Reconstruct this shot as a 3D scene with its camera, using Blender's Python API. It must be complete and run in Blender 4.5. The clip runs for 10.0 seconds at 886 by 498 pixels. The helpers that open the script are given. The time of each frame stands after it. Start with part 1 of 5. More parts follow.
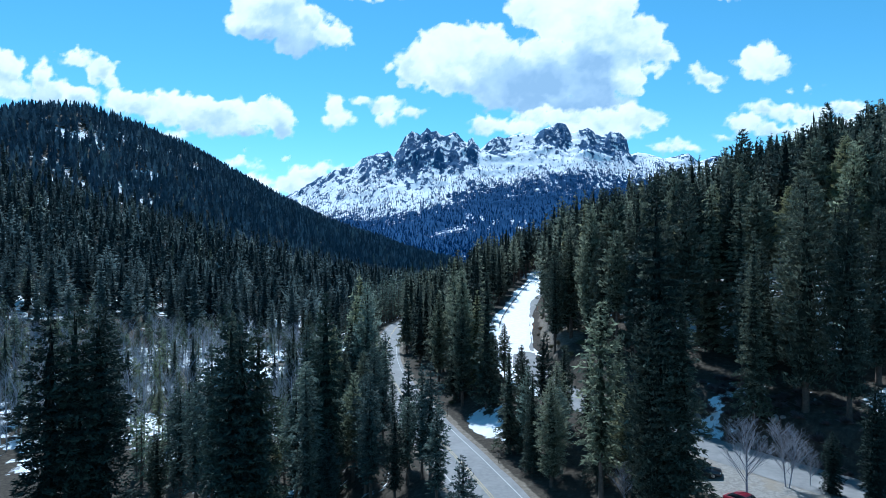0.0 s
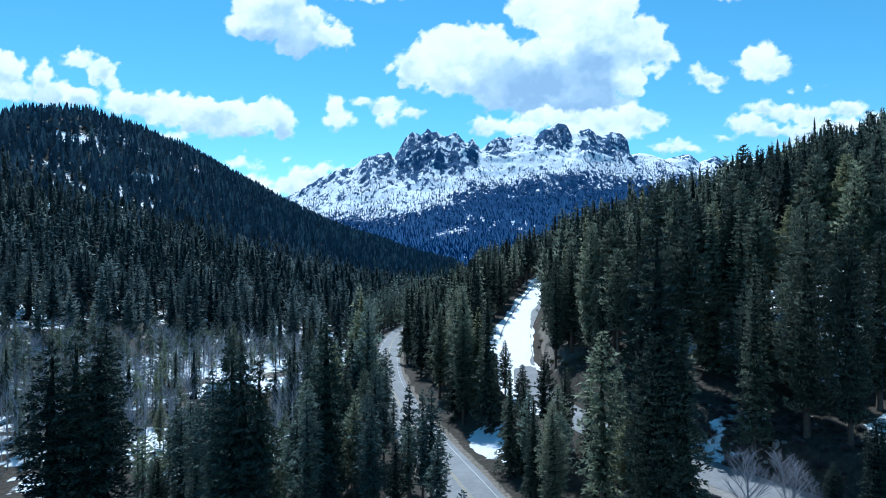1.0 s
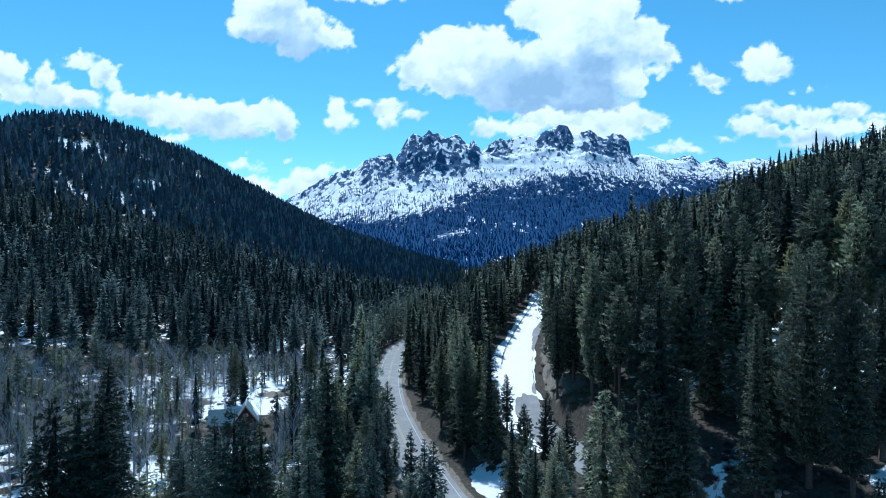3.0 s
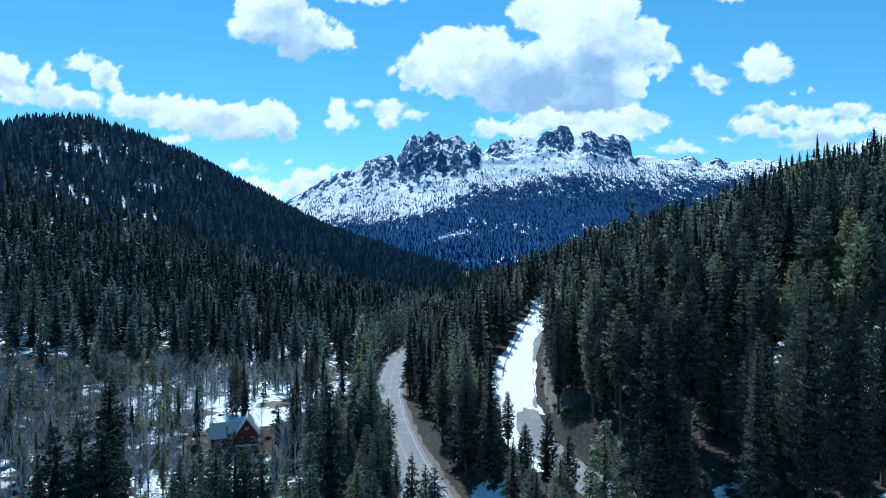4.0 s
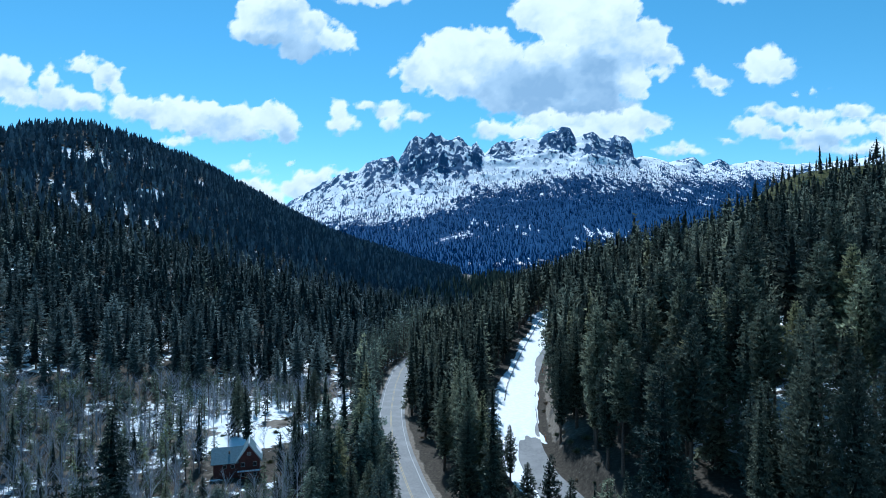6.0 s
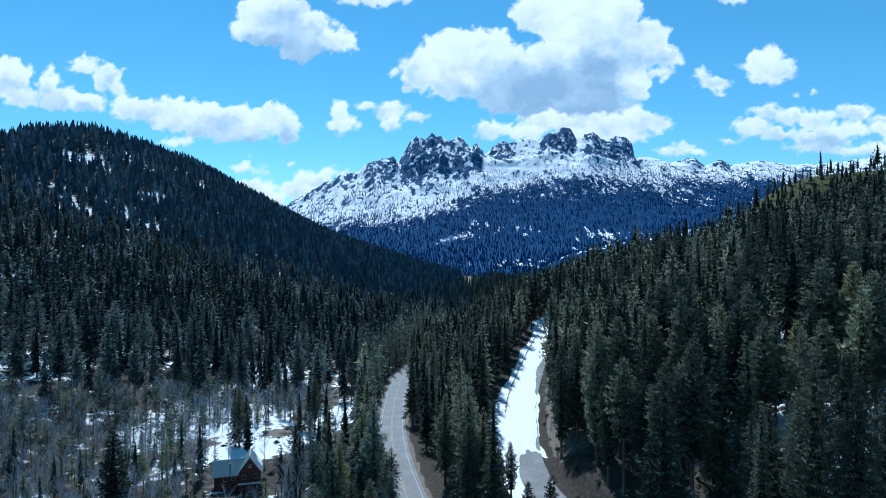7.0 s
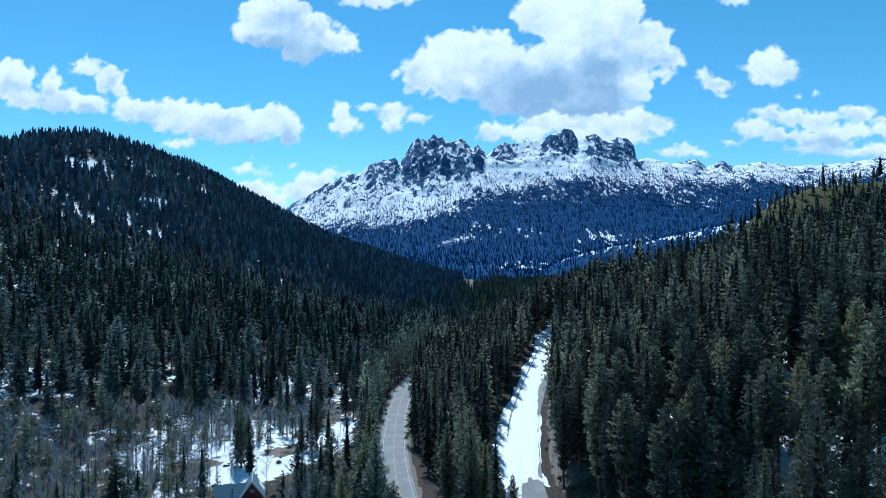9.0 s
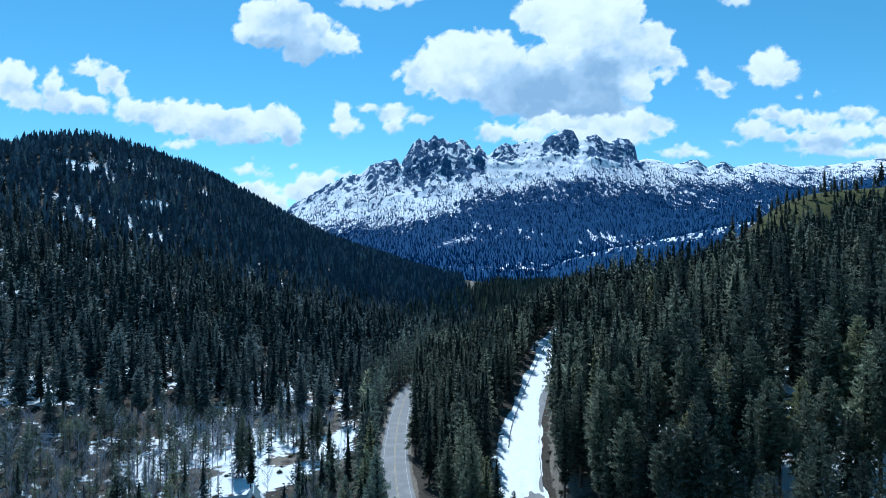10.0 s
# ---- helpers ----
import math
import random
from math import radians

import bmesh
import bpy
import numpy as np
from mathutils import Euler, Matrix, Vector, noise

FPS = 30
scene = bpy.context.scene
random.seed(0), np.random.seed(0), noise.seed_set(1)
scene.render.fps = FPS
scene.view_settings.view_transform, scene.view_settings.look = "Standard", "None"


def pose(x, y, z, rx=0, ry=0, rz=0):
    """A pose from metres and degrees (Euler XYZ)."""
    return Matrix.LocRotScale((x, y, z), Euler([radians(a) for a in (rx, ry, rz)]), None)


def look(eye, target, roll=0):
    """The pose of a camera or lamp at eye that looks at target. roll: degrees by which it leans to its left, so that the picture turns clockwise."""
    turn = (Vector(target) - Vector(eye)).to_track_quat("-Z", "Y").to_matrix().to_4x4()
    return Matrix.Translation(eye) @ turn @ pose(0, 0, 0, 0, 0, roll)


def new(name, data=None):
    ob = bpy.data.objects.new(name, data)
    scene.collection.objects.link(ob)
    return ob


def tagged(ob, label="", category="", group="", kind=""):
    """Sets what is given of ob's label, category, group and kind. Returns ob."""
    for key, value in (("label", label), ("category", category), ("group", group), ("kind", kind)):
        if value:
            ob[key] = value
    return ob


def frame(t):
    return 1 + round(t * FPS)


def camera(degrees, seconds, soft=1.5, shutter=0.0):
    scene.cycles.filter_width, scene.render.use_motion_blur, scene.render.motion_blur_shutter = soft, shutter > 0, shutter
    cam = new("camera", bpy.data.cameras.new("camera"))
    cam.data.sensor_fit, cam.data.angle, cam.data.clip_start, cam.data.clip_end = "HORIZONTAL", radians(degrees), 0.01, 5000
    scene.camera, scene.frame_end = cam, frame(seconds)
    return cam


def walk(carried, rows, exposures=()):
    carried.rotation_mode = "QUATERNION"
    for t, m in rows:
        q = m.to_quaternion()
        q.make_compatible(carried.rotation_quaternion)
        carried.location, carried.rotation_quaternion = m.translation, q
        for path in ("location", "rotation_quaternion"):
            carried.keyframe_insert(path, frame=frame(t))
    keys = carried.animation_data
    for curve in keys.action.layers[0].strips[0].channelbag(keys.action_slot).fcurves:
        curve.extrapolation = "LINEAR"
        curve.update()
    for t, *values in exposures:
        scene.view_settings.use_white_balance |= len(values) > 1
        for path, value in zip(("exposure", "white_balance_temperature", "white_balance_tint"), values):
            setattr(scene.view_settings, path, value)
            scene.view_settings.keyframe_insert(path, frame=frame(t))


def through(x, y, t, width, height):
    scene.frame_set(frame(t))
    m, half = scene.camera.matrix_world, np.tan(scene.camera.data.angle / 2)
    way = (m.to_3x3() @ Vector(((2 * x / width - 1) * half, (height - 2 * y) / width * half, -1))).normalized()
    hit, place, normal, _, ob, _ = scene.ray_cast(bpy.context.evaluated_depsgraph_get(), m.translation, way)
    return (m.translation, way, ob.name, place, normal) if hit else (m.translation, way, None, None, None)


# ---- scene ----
cam = camera(72.3, 10.0, soft=0.65)
METRES, EYE, TILT, LEAN, TURN = 34.0, 31.0, 0.0, 0.0, 0.0
ROWS = [
    (0.0, 0.0, 0.0, 0.0, 0.0, 0.0, 0.0),
    (0.5, -0.0003, -0.0, 0.0512, 0.03, -0.02, 0.03),
    (1.0, -0.0004, -0.0003, 0.1016, 0.06, -0.03, 0.04),
    (1.5, -0.0003, -0.0002, 0.1526, 0.09, -0.05, 0.06),
    (2.0, -0.0006, -0.0008, 0.203, 0.12, -0.07, 0.07),
    (2.5, -0.001, -0.0009, 0.2532, 0.15, -0.09, 0.07),
    (4.0, -0.0011, -0.0006, 0.4056, 0.27, -0.15, 0.14),
    (4.5, -0.0018, -0.0007, 0.4559, 0.31, -0.17, 0.14),
    (5.0, -0.0027, -0.0005, 0.506, 0.36, -0.18, 0.14),
    (5.5, -0.0038, -0.0008, 0.5555, 0.39, -0.2, 0.14),
    (7.0, -0.005, -0.0018, 0.7055, 0.48, -0.24, 0.13),
    (7.5, -0.0056, -0.0018, 0.7548, 0.51, -0.25, 0.13),
    (8.0, -0.0064, -0.0022, 0.8035, 0.56, -0.27, 0.12),
    (8.5, -0.0073, -0.002, 0.8531, 0.59, -0.28, 0.12),
    (9.0, -0.0081, -0.0017, 0.9023, 0.63, -0.31, 0.13),
    (9.5, -0.0085, -0.0014, 0.9512, 0.67, -0.33, 0.13),
    (10.0, -0.0094, -0.0021, 0.9999, 0.71, -0.34, 0.13),
]
walk(cam, [(t, pose(0, 0, EYE, TILT, LEAN, TURN) @ pose(METRES * x, METRES * y, METRES * z, 90 - 0.6 * pitch, roll, yaw)) for t, x, y, z, yaw, pitch, roll in ROWS],
     exposures=((0.0, 0.15, 4950, 4), (5.0, 0.0, 4950, 4), (10.0, -0.07, 4950, 4)))

# ---- world, sun ----
SUN_AZ, SUN_EL = 15.0, 54.0          # degrees left of straight ahead, and above the horizon
world = bpy.data.worlds.new("sky")
scene.world = world
world.use_nodes = True
wn = world.node_tree
sky = wn.nodes.new("ShaderNodeTexSky")
sky.sky_type, sky.sun_disc = "NISHITA", False
sky.sun_elevation, sky.sun_rotation = radians(SUN_EL), radians(-SUN_AZ)
sky.altitude, sky.air_density, sky.dust_density, sky.ozone_density = 1700, 1.0, 0.1, 3.0
tint = wn.nodes.new("ShaderNodeHueSaturation")
tint.inputs["Saturation"].default_value = 1.12
tint.inputs["Hue"].default_value = 0.47
wn.links.new(sky.outputs["Color"], tint.inputs["Color"])
wn.links.new(tint.outputs["Color"], wn.nodes["Background"].inputs["Color"])
wn.nodes["Background"].inputs["Strength"].default_value = 0.12
sun_data = bpy.data.lights.new("sun", "SUN")
sun_data.energy, sun_data.angle, sun_data.color = 4.6, radians(0.5), (1.0, 0.95, 0.87)
sun = new("sun", sun_data)
sun_from = Vector((-math.sin(radians(SUN_AZ)) * math.cos(radians(SUN_EL)), math.cos(radians(SUN_AZ)) * math.cos(radians(SUN_EL)), math.sin(radians(SUN_EL))))
sun.matrix_world = look(sun_from * 300, (0, 0, 0))


# ---- noise over the plan ----
def lattice(ix, iy, seed):
    n = (ix.astype(np.int64) * 374761393 + iy.astype(np.int64) * 668265263 + seed * 1442695041) & 0x7FFFFFFF
    n = ((n ^ (n >> 13)) * 1274126177) & 0x7FFFFFFF
    return ((n ^ (n >> 16)) & 0xFFFF) / 65535.0


def vnoise(x, y, seed=0):
    x, y = np.asarray(x, float), np.asarray(y, float)
    ix, iy = np.floor(x), np.floor(y)
    fx, fy = x - ix, y - iy
    fx, fy = fx * fx * (3 - 2 * fx), fy * fy * (3 - 2 * fy)
    a, b = lattice(ix, iy, seed), lattice(ix + 1, iy, seed)
    c, d = lattice(ix, iy + 1, seed), lattice(ix + 1, iy + 1, seed)
    return (a * (1 - fx) + b * fx) * (1 - fy) + (c * (1 - fx) + d * fx) * fy


def fbm(x, y, octaves=4, seed=0):
    total, amp, norm = 0.0, 1.0, 0.0
    for o in range(octaves):
        total = total + amp * vnoise(x * 2 ** o + 17.3 * o, y * 2 ** o - 9.1 * o, seed + o)
        norm += amp
        amp *= 0.5
    return total / norm


def ridged(x, y, octaves=5, seed=0):
    total, amp, norm, weight = 0.0, 1.0, 0.0, 1.0
    for o in range(octaves):
        r = 1 - np.abs(2 * vnoise(x * 2 ** o + 31.7 * o, y * 2 ** o + 11.9 * o, seed + o) - 1)
        r = r * r * weight
        weight = np.clip(r * 1.6, 0.15, 1)
        total = total + amp * r
        norm += amp
        amp *= 0.5
    return total / norm


def step(a, b, v):
    t = np.clip((v - a) / (b - a), 0, 1)
    return t * t * (3 - 2 * t)


def softplus(v, w):
    return w * np.logaddexp(0, v / w)


# ---- the lie of the land ----
def road_x(y):
    return np.interp(y, (-200, 0, 77, 85, 96, 108, 135, 167, 193, 212, 254, 303, 350, 420, 520), (83, 27.7, 6.2, 4.0, 0.9, -2.4, -8.8, -14.9, -18.3, -20.0, -22.4, -23.2, -17.0, 2.0, 45.0))


def road_z(y):
    return np.interp(y, (-200, 90, 306, 520, 900), (-0.6, -0.6, -7.8, -13.0, -18.0))


def side_x(y):
    return np.interp(y, (0, 60, 80, 90, 100, 110, 122, 136, 156, 190, 228, 282, 325, 360, 420), (110, 54, 39.5, 33.5, 28.0, 23.8, 20.0, 17.6, 18.6, 23.0, 32.0, 46.0, 59.0, 74.0, 110.0))


def side_z(y):
    return np.interp(y, (0, 90, 110, 136, 156, 190, 228, 282, 325, 380, 460), (3.0, 3.3, 3.6, 4.6, 6.4, 8.8, 12.0, 16.2, 20.0, 24.0, 29.0))


def smooth_line(f, y, w=6.0):
    """A bent line with its corners rounded."""
    y = np.asarray(y, float)
    return sum(f(y + o * w) for o in (-1.5, -0.75, 0, 0.75, 1.5)) / 5


def river_x(y):
    return np.interp(y, (-300, 220, 400, 700, 1000, 1500), (-120, -85, -48, 5, 65, 150))


def height(x, y):
    x, y = np.asarray(x, float), np.asarray(y, float)
    rx, rz = smooth_line(road_x, y), smooth_line(road_z, y)
    sx, sz = smooth_line(side_x, y), smooth_line(side_z, y)
    far = step(430, 560, y)                                   # past the spur both roads are gone
    # between the roads, and the slope above the side road
    between = rz + (sz - rz) * step(0.0, 1.0, (x - rx - 6) / np.maximum(sx - 6 - rx - 6, 4.0))
    foot = sx + 6
    base = sz
    up = np.maximum(x - foot, 0)
    along = y + 0.3 * (x - 137)
    right = base + 0.31 * up + 3.5 * step(0, 4, up) + 5 * (fbm(x / 60, y / 60, 3, 5) - 0.5) * step(0, 40, up) + 40 * step(335, 425, along) * step(20, 140, up)
    top = 104.5 + 4 * (fbm(x / 90, y / 90, 2, 8) - 0.5)
    right = top - softplus(top - right, 5.0)
    right = right - 0.55 * softplus(y - (432 - 0.3 * (x - 137)), 12.0)
    mid = np.where(x < sx - 5, between, right)
    # the flat by the river and the hill beyond it
    flat = np.interp(y, (-300, 140, 300, 700, 1500), (-9, -10, -11.5, -16, -20)) + 1.4 * (fbm(x / 22, y / 22, 3, 3) - 0.5)
    s = np.maximum(river_x(y) - x, 0)
    # the hill's crest runs away up the valley along x = -490
    crest_z = np.interp(y, (-300, 200, 400, 600, 700, 770, 840, 960, 1085, 1300, 1480, 1640), (90, 120, 142, 162, 181, 199, 219, 227, 224, 215, 162, -10))
    q = np.clip(s / (river_x(y) + 490), 0, 1)
    hill = flat + (crest_z - flat) * (0.36 * q + 0.64 * q * q) + 14 * (fbm(x / 130, y / 130, 3, 11) - 0.5) * step(60, 260, s)
    hill = hill + 0.02 * np.clip(-490 - x, 0, 150) - 9 * softplus((q - 0.93) * 8, 0.3) * 0.3
    hill = np.maximum(hill, flat)
    drop = step(5.5, 26, rx - x)
    z = np.where(x < rx - 5, rz * (1 - drop) + hill * drop, mid)
    z = z * (1 - far) + np.where(x < river_x(y) + 20, hill, np.maximum(flat, np.where(x > rx, right, flat))) * far
    # road beds
    bed = (1 - step(5.5, 9.0, np.abs(x - rx))) * (1 - far)
    z = z * (1 - bed) + rz * bed
    bed = (1 - step(4.8, 7.0, np.abs(x - sx))) * (1 - far) * step(30, 50, y)
    return z * (1 - bed) + sz * bed


def hill_gap(x, y):
    """Thin places in the hill's wood where snow shows."""
    g = 0.4 * step(0.66, 0.74, fbm(x / 40, y / 50, 3, 120))
    for cx, cy, a, b in ((-370, 580, 22, 16), (-366, 612, 26, 18), (-352, 645, 18, 14), (-446, 760, 22, 20), (-458, 735, 12, 12), (-375, 750, 9, 22), (-364, 768, 8, 22), (-427, 954, 6, 26), (-390, 955, 5, 30), (-380, 1058, 6, 34), (-326, 627, 5, 26), (-213, 659, 6, 40), (-188, 683, 5, 40), (-300, 560, 4, 22), (-250, 600, 4, 26)):
        g = np.maximum(g, np.exp(-((x - cx) / a) ** 2 - ((y - cy) / b) ** 2))
    return g


# ---- meshes ----
def link_mesh(name, v, f, mats, index=None, smooth=False, attrs=None):
    me = bpy.data.meshes.new(name)
    v, f = np.asarray(v, np.float32), np.asarray(f, np.int32)
    n, k = f.shape
    me.vertices.add(len(v))
    me.vertices.foreach_set("co", v.ravel())
    me.loops.add(n * k)
    me.loops.foreach_set("vertex_index", f.ravel())
    me.polygons.add(n)
    me.polygons.foreach_set("loop_start", np.arange(0, n * k, k, dtype=np.int32))
    for m in mats:
        me.materials.append(m)
    if index is not None:
        me.polygons.foreach_set("material_index", np.asarray(index, np.int32))
    me.polygons.foreach_set("use_smooth", np.full(n, smooth))
    for key, values in (attrs or {}).items():
        me.attributes.new(key, "FLOAT", "POINT").data.foreach_set("value", np.asarray(values, np.float32).ravel())
    me.update(calc_edges=True)
    return me


def grid_faces(rows, cols):
    i = np.arange(rows * cols).reshape(rows, cols)
    return np.stack((i[:-1, :-1], i[:-1, 1:], i[1:, 1:], i[1:, :-1]), -1).reshape(-1, 4)


def part(name, bm, material, parent, label=""):
    me = bpy.data.meshes.new(name)
    bm.to_mesh(me)
    bm.free()
    me.materials.append(material)
    ob = new(name, me)
    ob.parent = parent
    return tagged(ob, label=label)


def mesh_part(name, me, parent, label=""):
    ob = new(name, me)
    ob.parent = parent
    return tagged(ob, label=label)


# ---- materials ----
def material(name):
    m = bpy.data.materials.new(name)
    m.use_nodes = True
    nt = m.node_tree
    return m, nt, nt.nodes["Principled BSDF"]


def node(nt, kind, **values):
    n = nt.nodes.new(kind)
    for key, value in values.items():
        n.inputs[key.replace("_", " ")].default_value = value
    return n


def place(nt):
    return nt.nodes.new("ShaderNodeTexCoord").outputs["Object"]


def noise_node(nt, scale, detail=4, rough=0.55, where=None):
    n = node(nt, "ShaderNodeTexNoise", Scale=scale, Detail=detail, Roughness=rough)
    nt.links.new(where if where is not None else nt.nodes.new("ShaderNodeNewGeometry").outputs["Position"], n.inputs["Vector"])
    return n.outputs["Fac"]


def ramp(nt, fac, *stops):
    n = nt.nodes.new("ShaderNodeValToRGB")
    el = n.color_ramp.elements
    while len(el) < len(stops):
        el.new(0.5)
    for e, (p, c) in zip(el, stops):
        e.position, e.color = p, (*c, 1) if len(c) == 3 else c
    nt.links.new(fac, n.inputs["Fac"])
    return n.outputs["Color"]


def mix(nt, fac, a, b):
    n = nt.nodes.new("ShaderNodeMix")
    n.data_type = "RGBA"
    for key, value in ((0, fac), (6, a), (7, b)):
        if hasattr(value, "is_linked"):
            nt.links.new(value, n.inputs[key])
        else:
            n.inputs[key].default_value = value if key == 0 else (*value, 1)
    return n.outputs[2]


def calc(nt, op, a, b=0.0, c=0.0):
    n = nt.nodes.new("ShaderNodeMath")
    n.operation = op
    for key, value in enumerate((a, b, c)):
        if hasattr(value, "is_linked"):
            nt.links.new(value, n.inputs[key])
        else:
            n.inputs[key].default_value = value
    return n.outputs[0]


def smooth(nt, lo, hi, v):
    n = nt.nodes.new("ShaderNodeMapRange")
    n.interpolation_type = "SMOOTHSTEP"
    n.inputs["From Min"].default_value, n.inputs["From Max"].default_value = lo, hi
    nt.links.new(v, n.inputs["Value"])
    return n.outputs["Result"]


def attr(nt, key):
    n = nt.nodes.new("ShaderNodeAttribute")
    n.attribute_name = key
    return n.outputs["Fac"]


def bump(nt, bsdf, fac, strength, distance):
    n = node(nt, "ShaderNodeBump", Strength=strength, Distance=distance)
    nt.links.new(fac, n.inputs["Height"])
    nt.links.new(n.outputs["Normal"], bsdf.inputs["Normal"])


def surface(name, a, b, scale, rough=0.8, metal=0.0, relief=0.0, c=None):
    m, nt, p = material(name)
    f = noise_node(nt, scale, 5, 0.6)
    g = noise_node(nt, scale * 0.13, 3)
    col = mix(nt, smooth(nt, 0.3, 0.7, f), a, b)
    if c:
        col = mix(nt, smooth(nt, 0.45, 0.7, g), col, c)
    nt.links.new(col, p.inputs["Base Color"])
    p.inputs["Roughness"].default_value, p.inputs["Metallic"].default_value = rough, metal
    if relief:
        bump(nt, p, f, 0.6, relief)
    return m


def needles_material(name, dark, light, per_object, through=0.3, gloss=0.15, mottle=0.9):
    m, nt, p = material(name)
    if per_object:
        r = nt.nodes.new("ShaderNodeObjectInfo").outputs["Random"]
    else:
        r = attr(nt, "tone")
    bough = nt.nodes.new("ShaderNodeNewGeometry").outputs["Random Per Island"]
    f = noise_node(nt, 0.9, 3)
    olive = (light[0] * 1.06, light[1] * 0.98, light[2] * 0.74)
    brown = (light[0] * 1.06, light[1] * 0.96, light[2] * 0.8)
    col = ramp(nt, r, (0.0, dark), (0.55, tuple(0.7 * p_ + 0.3 * q_ for p_, q_ in zip(dark, light))), (0.88, light), (0.96, olive), (1.0, brown))
    bright = nt.nodes.new("ShaderNodeVectorMath")
    bright.operation = "SCALE"
    nt.links.new(col, bright.inputs[0])
    growth_and_shade = calc(nt, "MULTIPLY_ADD", attr(nt, "tip"), 1.35, 0.3)          # fresh tips are paler; the shade inside the crown is painted in too
    nt.links.new(calc(nt, "MULTIPLY", growth_and_shade, calc(nt, "MULTIPLY_ADD", bough, mottle, 1 - 0.5 * mottle)), bright.inputs["Scale"])
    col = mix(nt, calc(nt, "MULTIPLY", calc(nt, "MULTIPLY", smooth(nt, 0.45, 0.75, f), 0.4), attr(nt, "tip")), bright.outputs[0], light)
    nt.links.new(col, p.inputs["Base Color"])
    p.inputs["Roughness"].default_value = 0.8
    p.inputs["Specular IOR Level"].default_value = gloss
    t = nt.nodes.new("ShaderNodeBsdfTranslucent")
    nt.links.new(col, t.inputs["Color"])
    s = nt.nodes.new("ShaderNodeMixShader")
    nt.links.new(calc(nt, "MULTIPLY_ADD", r, 1.6 * through, 0.03), s.inputs[0])
    nt.links.new(p.outputs[0], s.inputs[1])
    nt.links.new(t.outputs[0], s.inputs[2])
    nt.links.new(s.outputs[0], nt.nodes["Material Output"].inputs["Surface"])
    return m


NEEDLES = needles_material("needles", (0.03, 0.041, 0.034), (0.21, 0.222, 0.15), True)
NEEDLES_POLE = needles_material("needles_of_pole_pines", (0.05, 0.07, 0.063), (0.19, 0.228, 0.182), True, 0.4)
NEEDLES_FLAT = needles_material("needles_of_the_flat", (0.045, 0.062, 0.055), (0.2, 0.232, 0.175), False, 0.4)
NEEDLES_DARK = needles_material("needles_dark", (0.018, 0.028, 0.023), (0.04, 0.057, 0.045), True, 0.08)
NEEDLES_WOOD = needles_material("needles_of_the_wood", (0.021, 0.032, 0.03), (0.245, 0.258, 0.185), False, 0.38, 0.1, 0.6)
# hilltop needles carry the painted blue of haze, the hill's a step towards it
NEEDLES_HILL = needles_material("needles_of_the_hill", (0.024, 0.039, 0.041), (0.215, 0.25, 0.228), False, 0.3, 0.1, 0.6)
NEEDLES_HILLTOP_HAZED = needles_material("needles_of_the_hilltop_hazed", (0.027, 0.049, 0.076), (0.195, 0.245, 0.28), False, 0.28, 0.1, 0.6)
NEEDLES_YOUNG = needles_material("needles_young", (0.08, 0.105, 0.075), (0.22, 0.255, 0.165), False, 0.45)
# haze over the mountain's woods, painted in as blue needles
NEEDLES_FAR_HAZED = needles_material("needles_far_off_hazed", (0.016, 0.06, 0.15), (0.028, 0.085, 0.195), False, 0.05, 0.0)
BARK = surface("bark", (0.075, 0.055, 0.042), (0.14, 0.1, 0.075), 3.0, 0.9, relief=0.03)
GREY_BARK = surface("grey_bark", (0.24, 0.23, 0.25), (0.4, 0.385, 0.42), 4.0, 0.85)
PALE_BARK = surface("pale_bark", (0.26, 0.267, 0.295), (0.45, 0.46, 0.5), 4.0, 0.85)


def ground_material():
    m, nt, p = material("forest_ground")
    fine, mid = noise_node(nt, 1.3, 6, 0.65), noise_node(nt, 0.16, 5, 0.6)
    duff = ramp(nt, fine, (0.3, (0.035, 0.03, 0.024)), (0.55, (0.066, 0.056, 0.044)), (0.75, (0.115, 0.1, 0.08)))
    soil = ramp(nt, fine, (0.3, (0.12, 0.1, 0.078)), (0.55, (0.21, 0.18, 0.145)), (0.75, (0.3, 0.27, 0.225)))
    turf = ramp(nt, fine, (0.3, (0.05, 0.052, 0.02)), (0.55, (0.085, 0.086, 0.03)), (0.75, (0.13, 0.12, 0.05)))
    dirt = calc(nt, "ADD", attr(nt, "dirt"), calc(nt, "MULTIPLY_ADD", mid, 0.9, -0.45))
    col = mix(nt, smooth(nt, 0.4, 0.6, dirt), duff, soil)
    col = mix(nt, smooth(nt, 0.35, 0.65, attr(nt, "grass")), col, turf)
    lump = calc(nt, "MULTIPLY_ADD", noise_node(nt, 0.33, 6, 0.6), 1.1, -0.55)
    snow = smooth(nt, 0.46, 0.54, calc(nt, "ADD", attr(nt, "snow"), lump))
    white = ramp(nt, mid, (0.35, (0.74, 0.76, 0.79)), (0.65, (0.88, 0.89, 0.9)))
    col = mix(nt, snow, col, white)
    nt.links.new(col, p.inputs["Base Color"])
    p.inputs["Roughness"].default_value = 0.9
    p.inputs["Specular IOR Level"].default_value = 0.1
    bump(nt, p, fine, 0.7, 0.15)
    return m


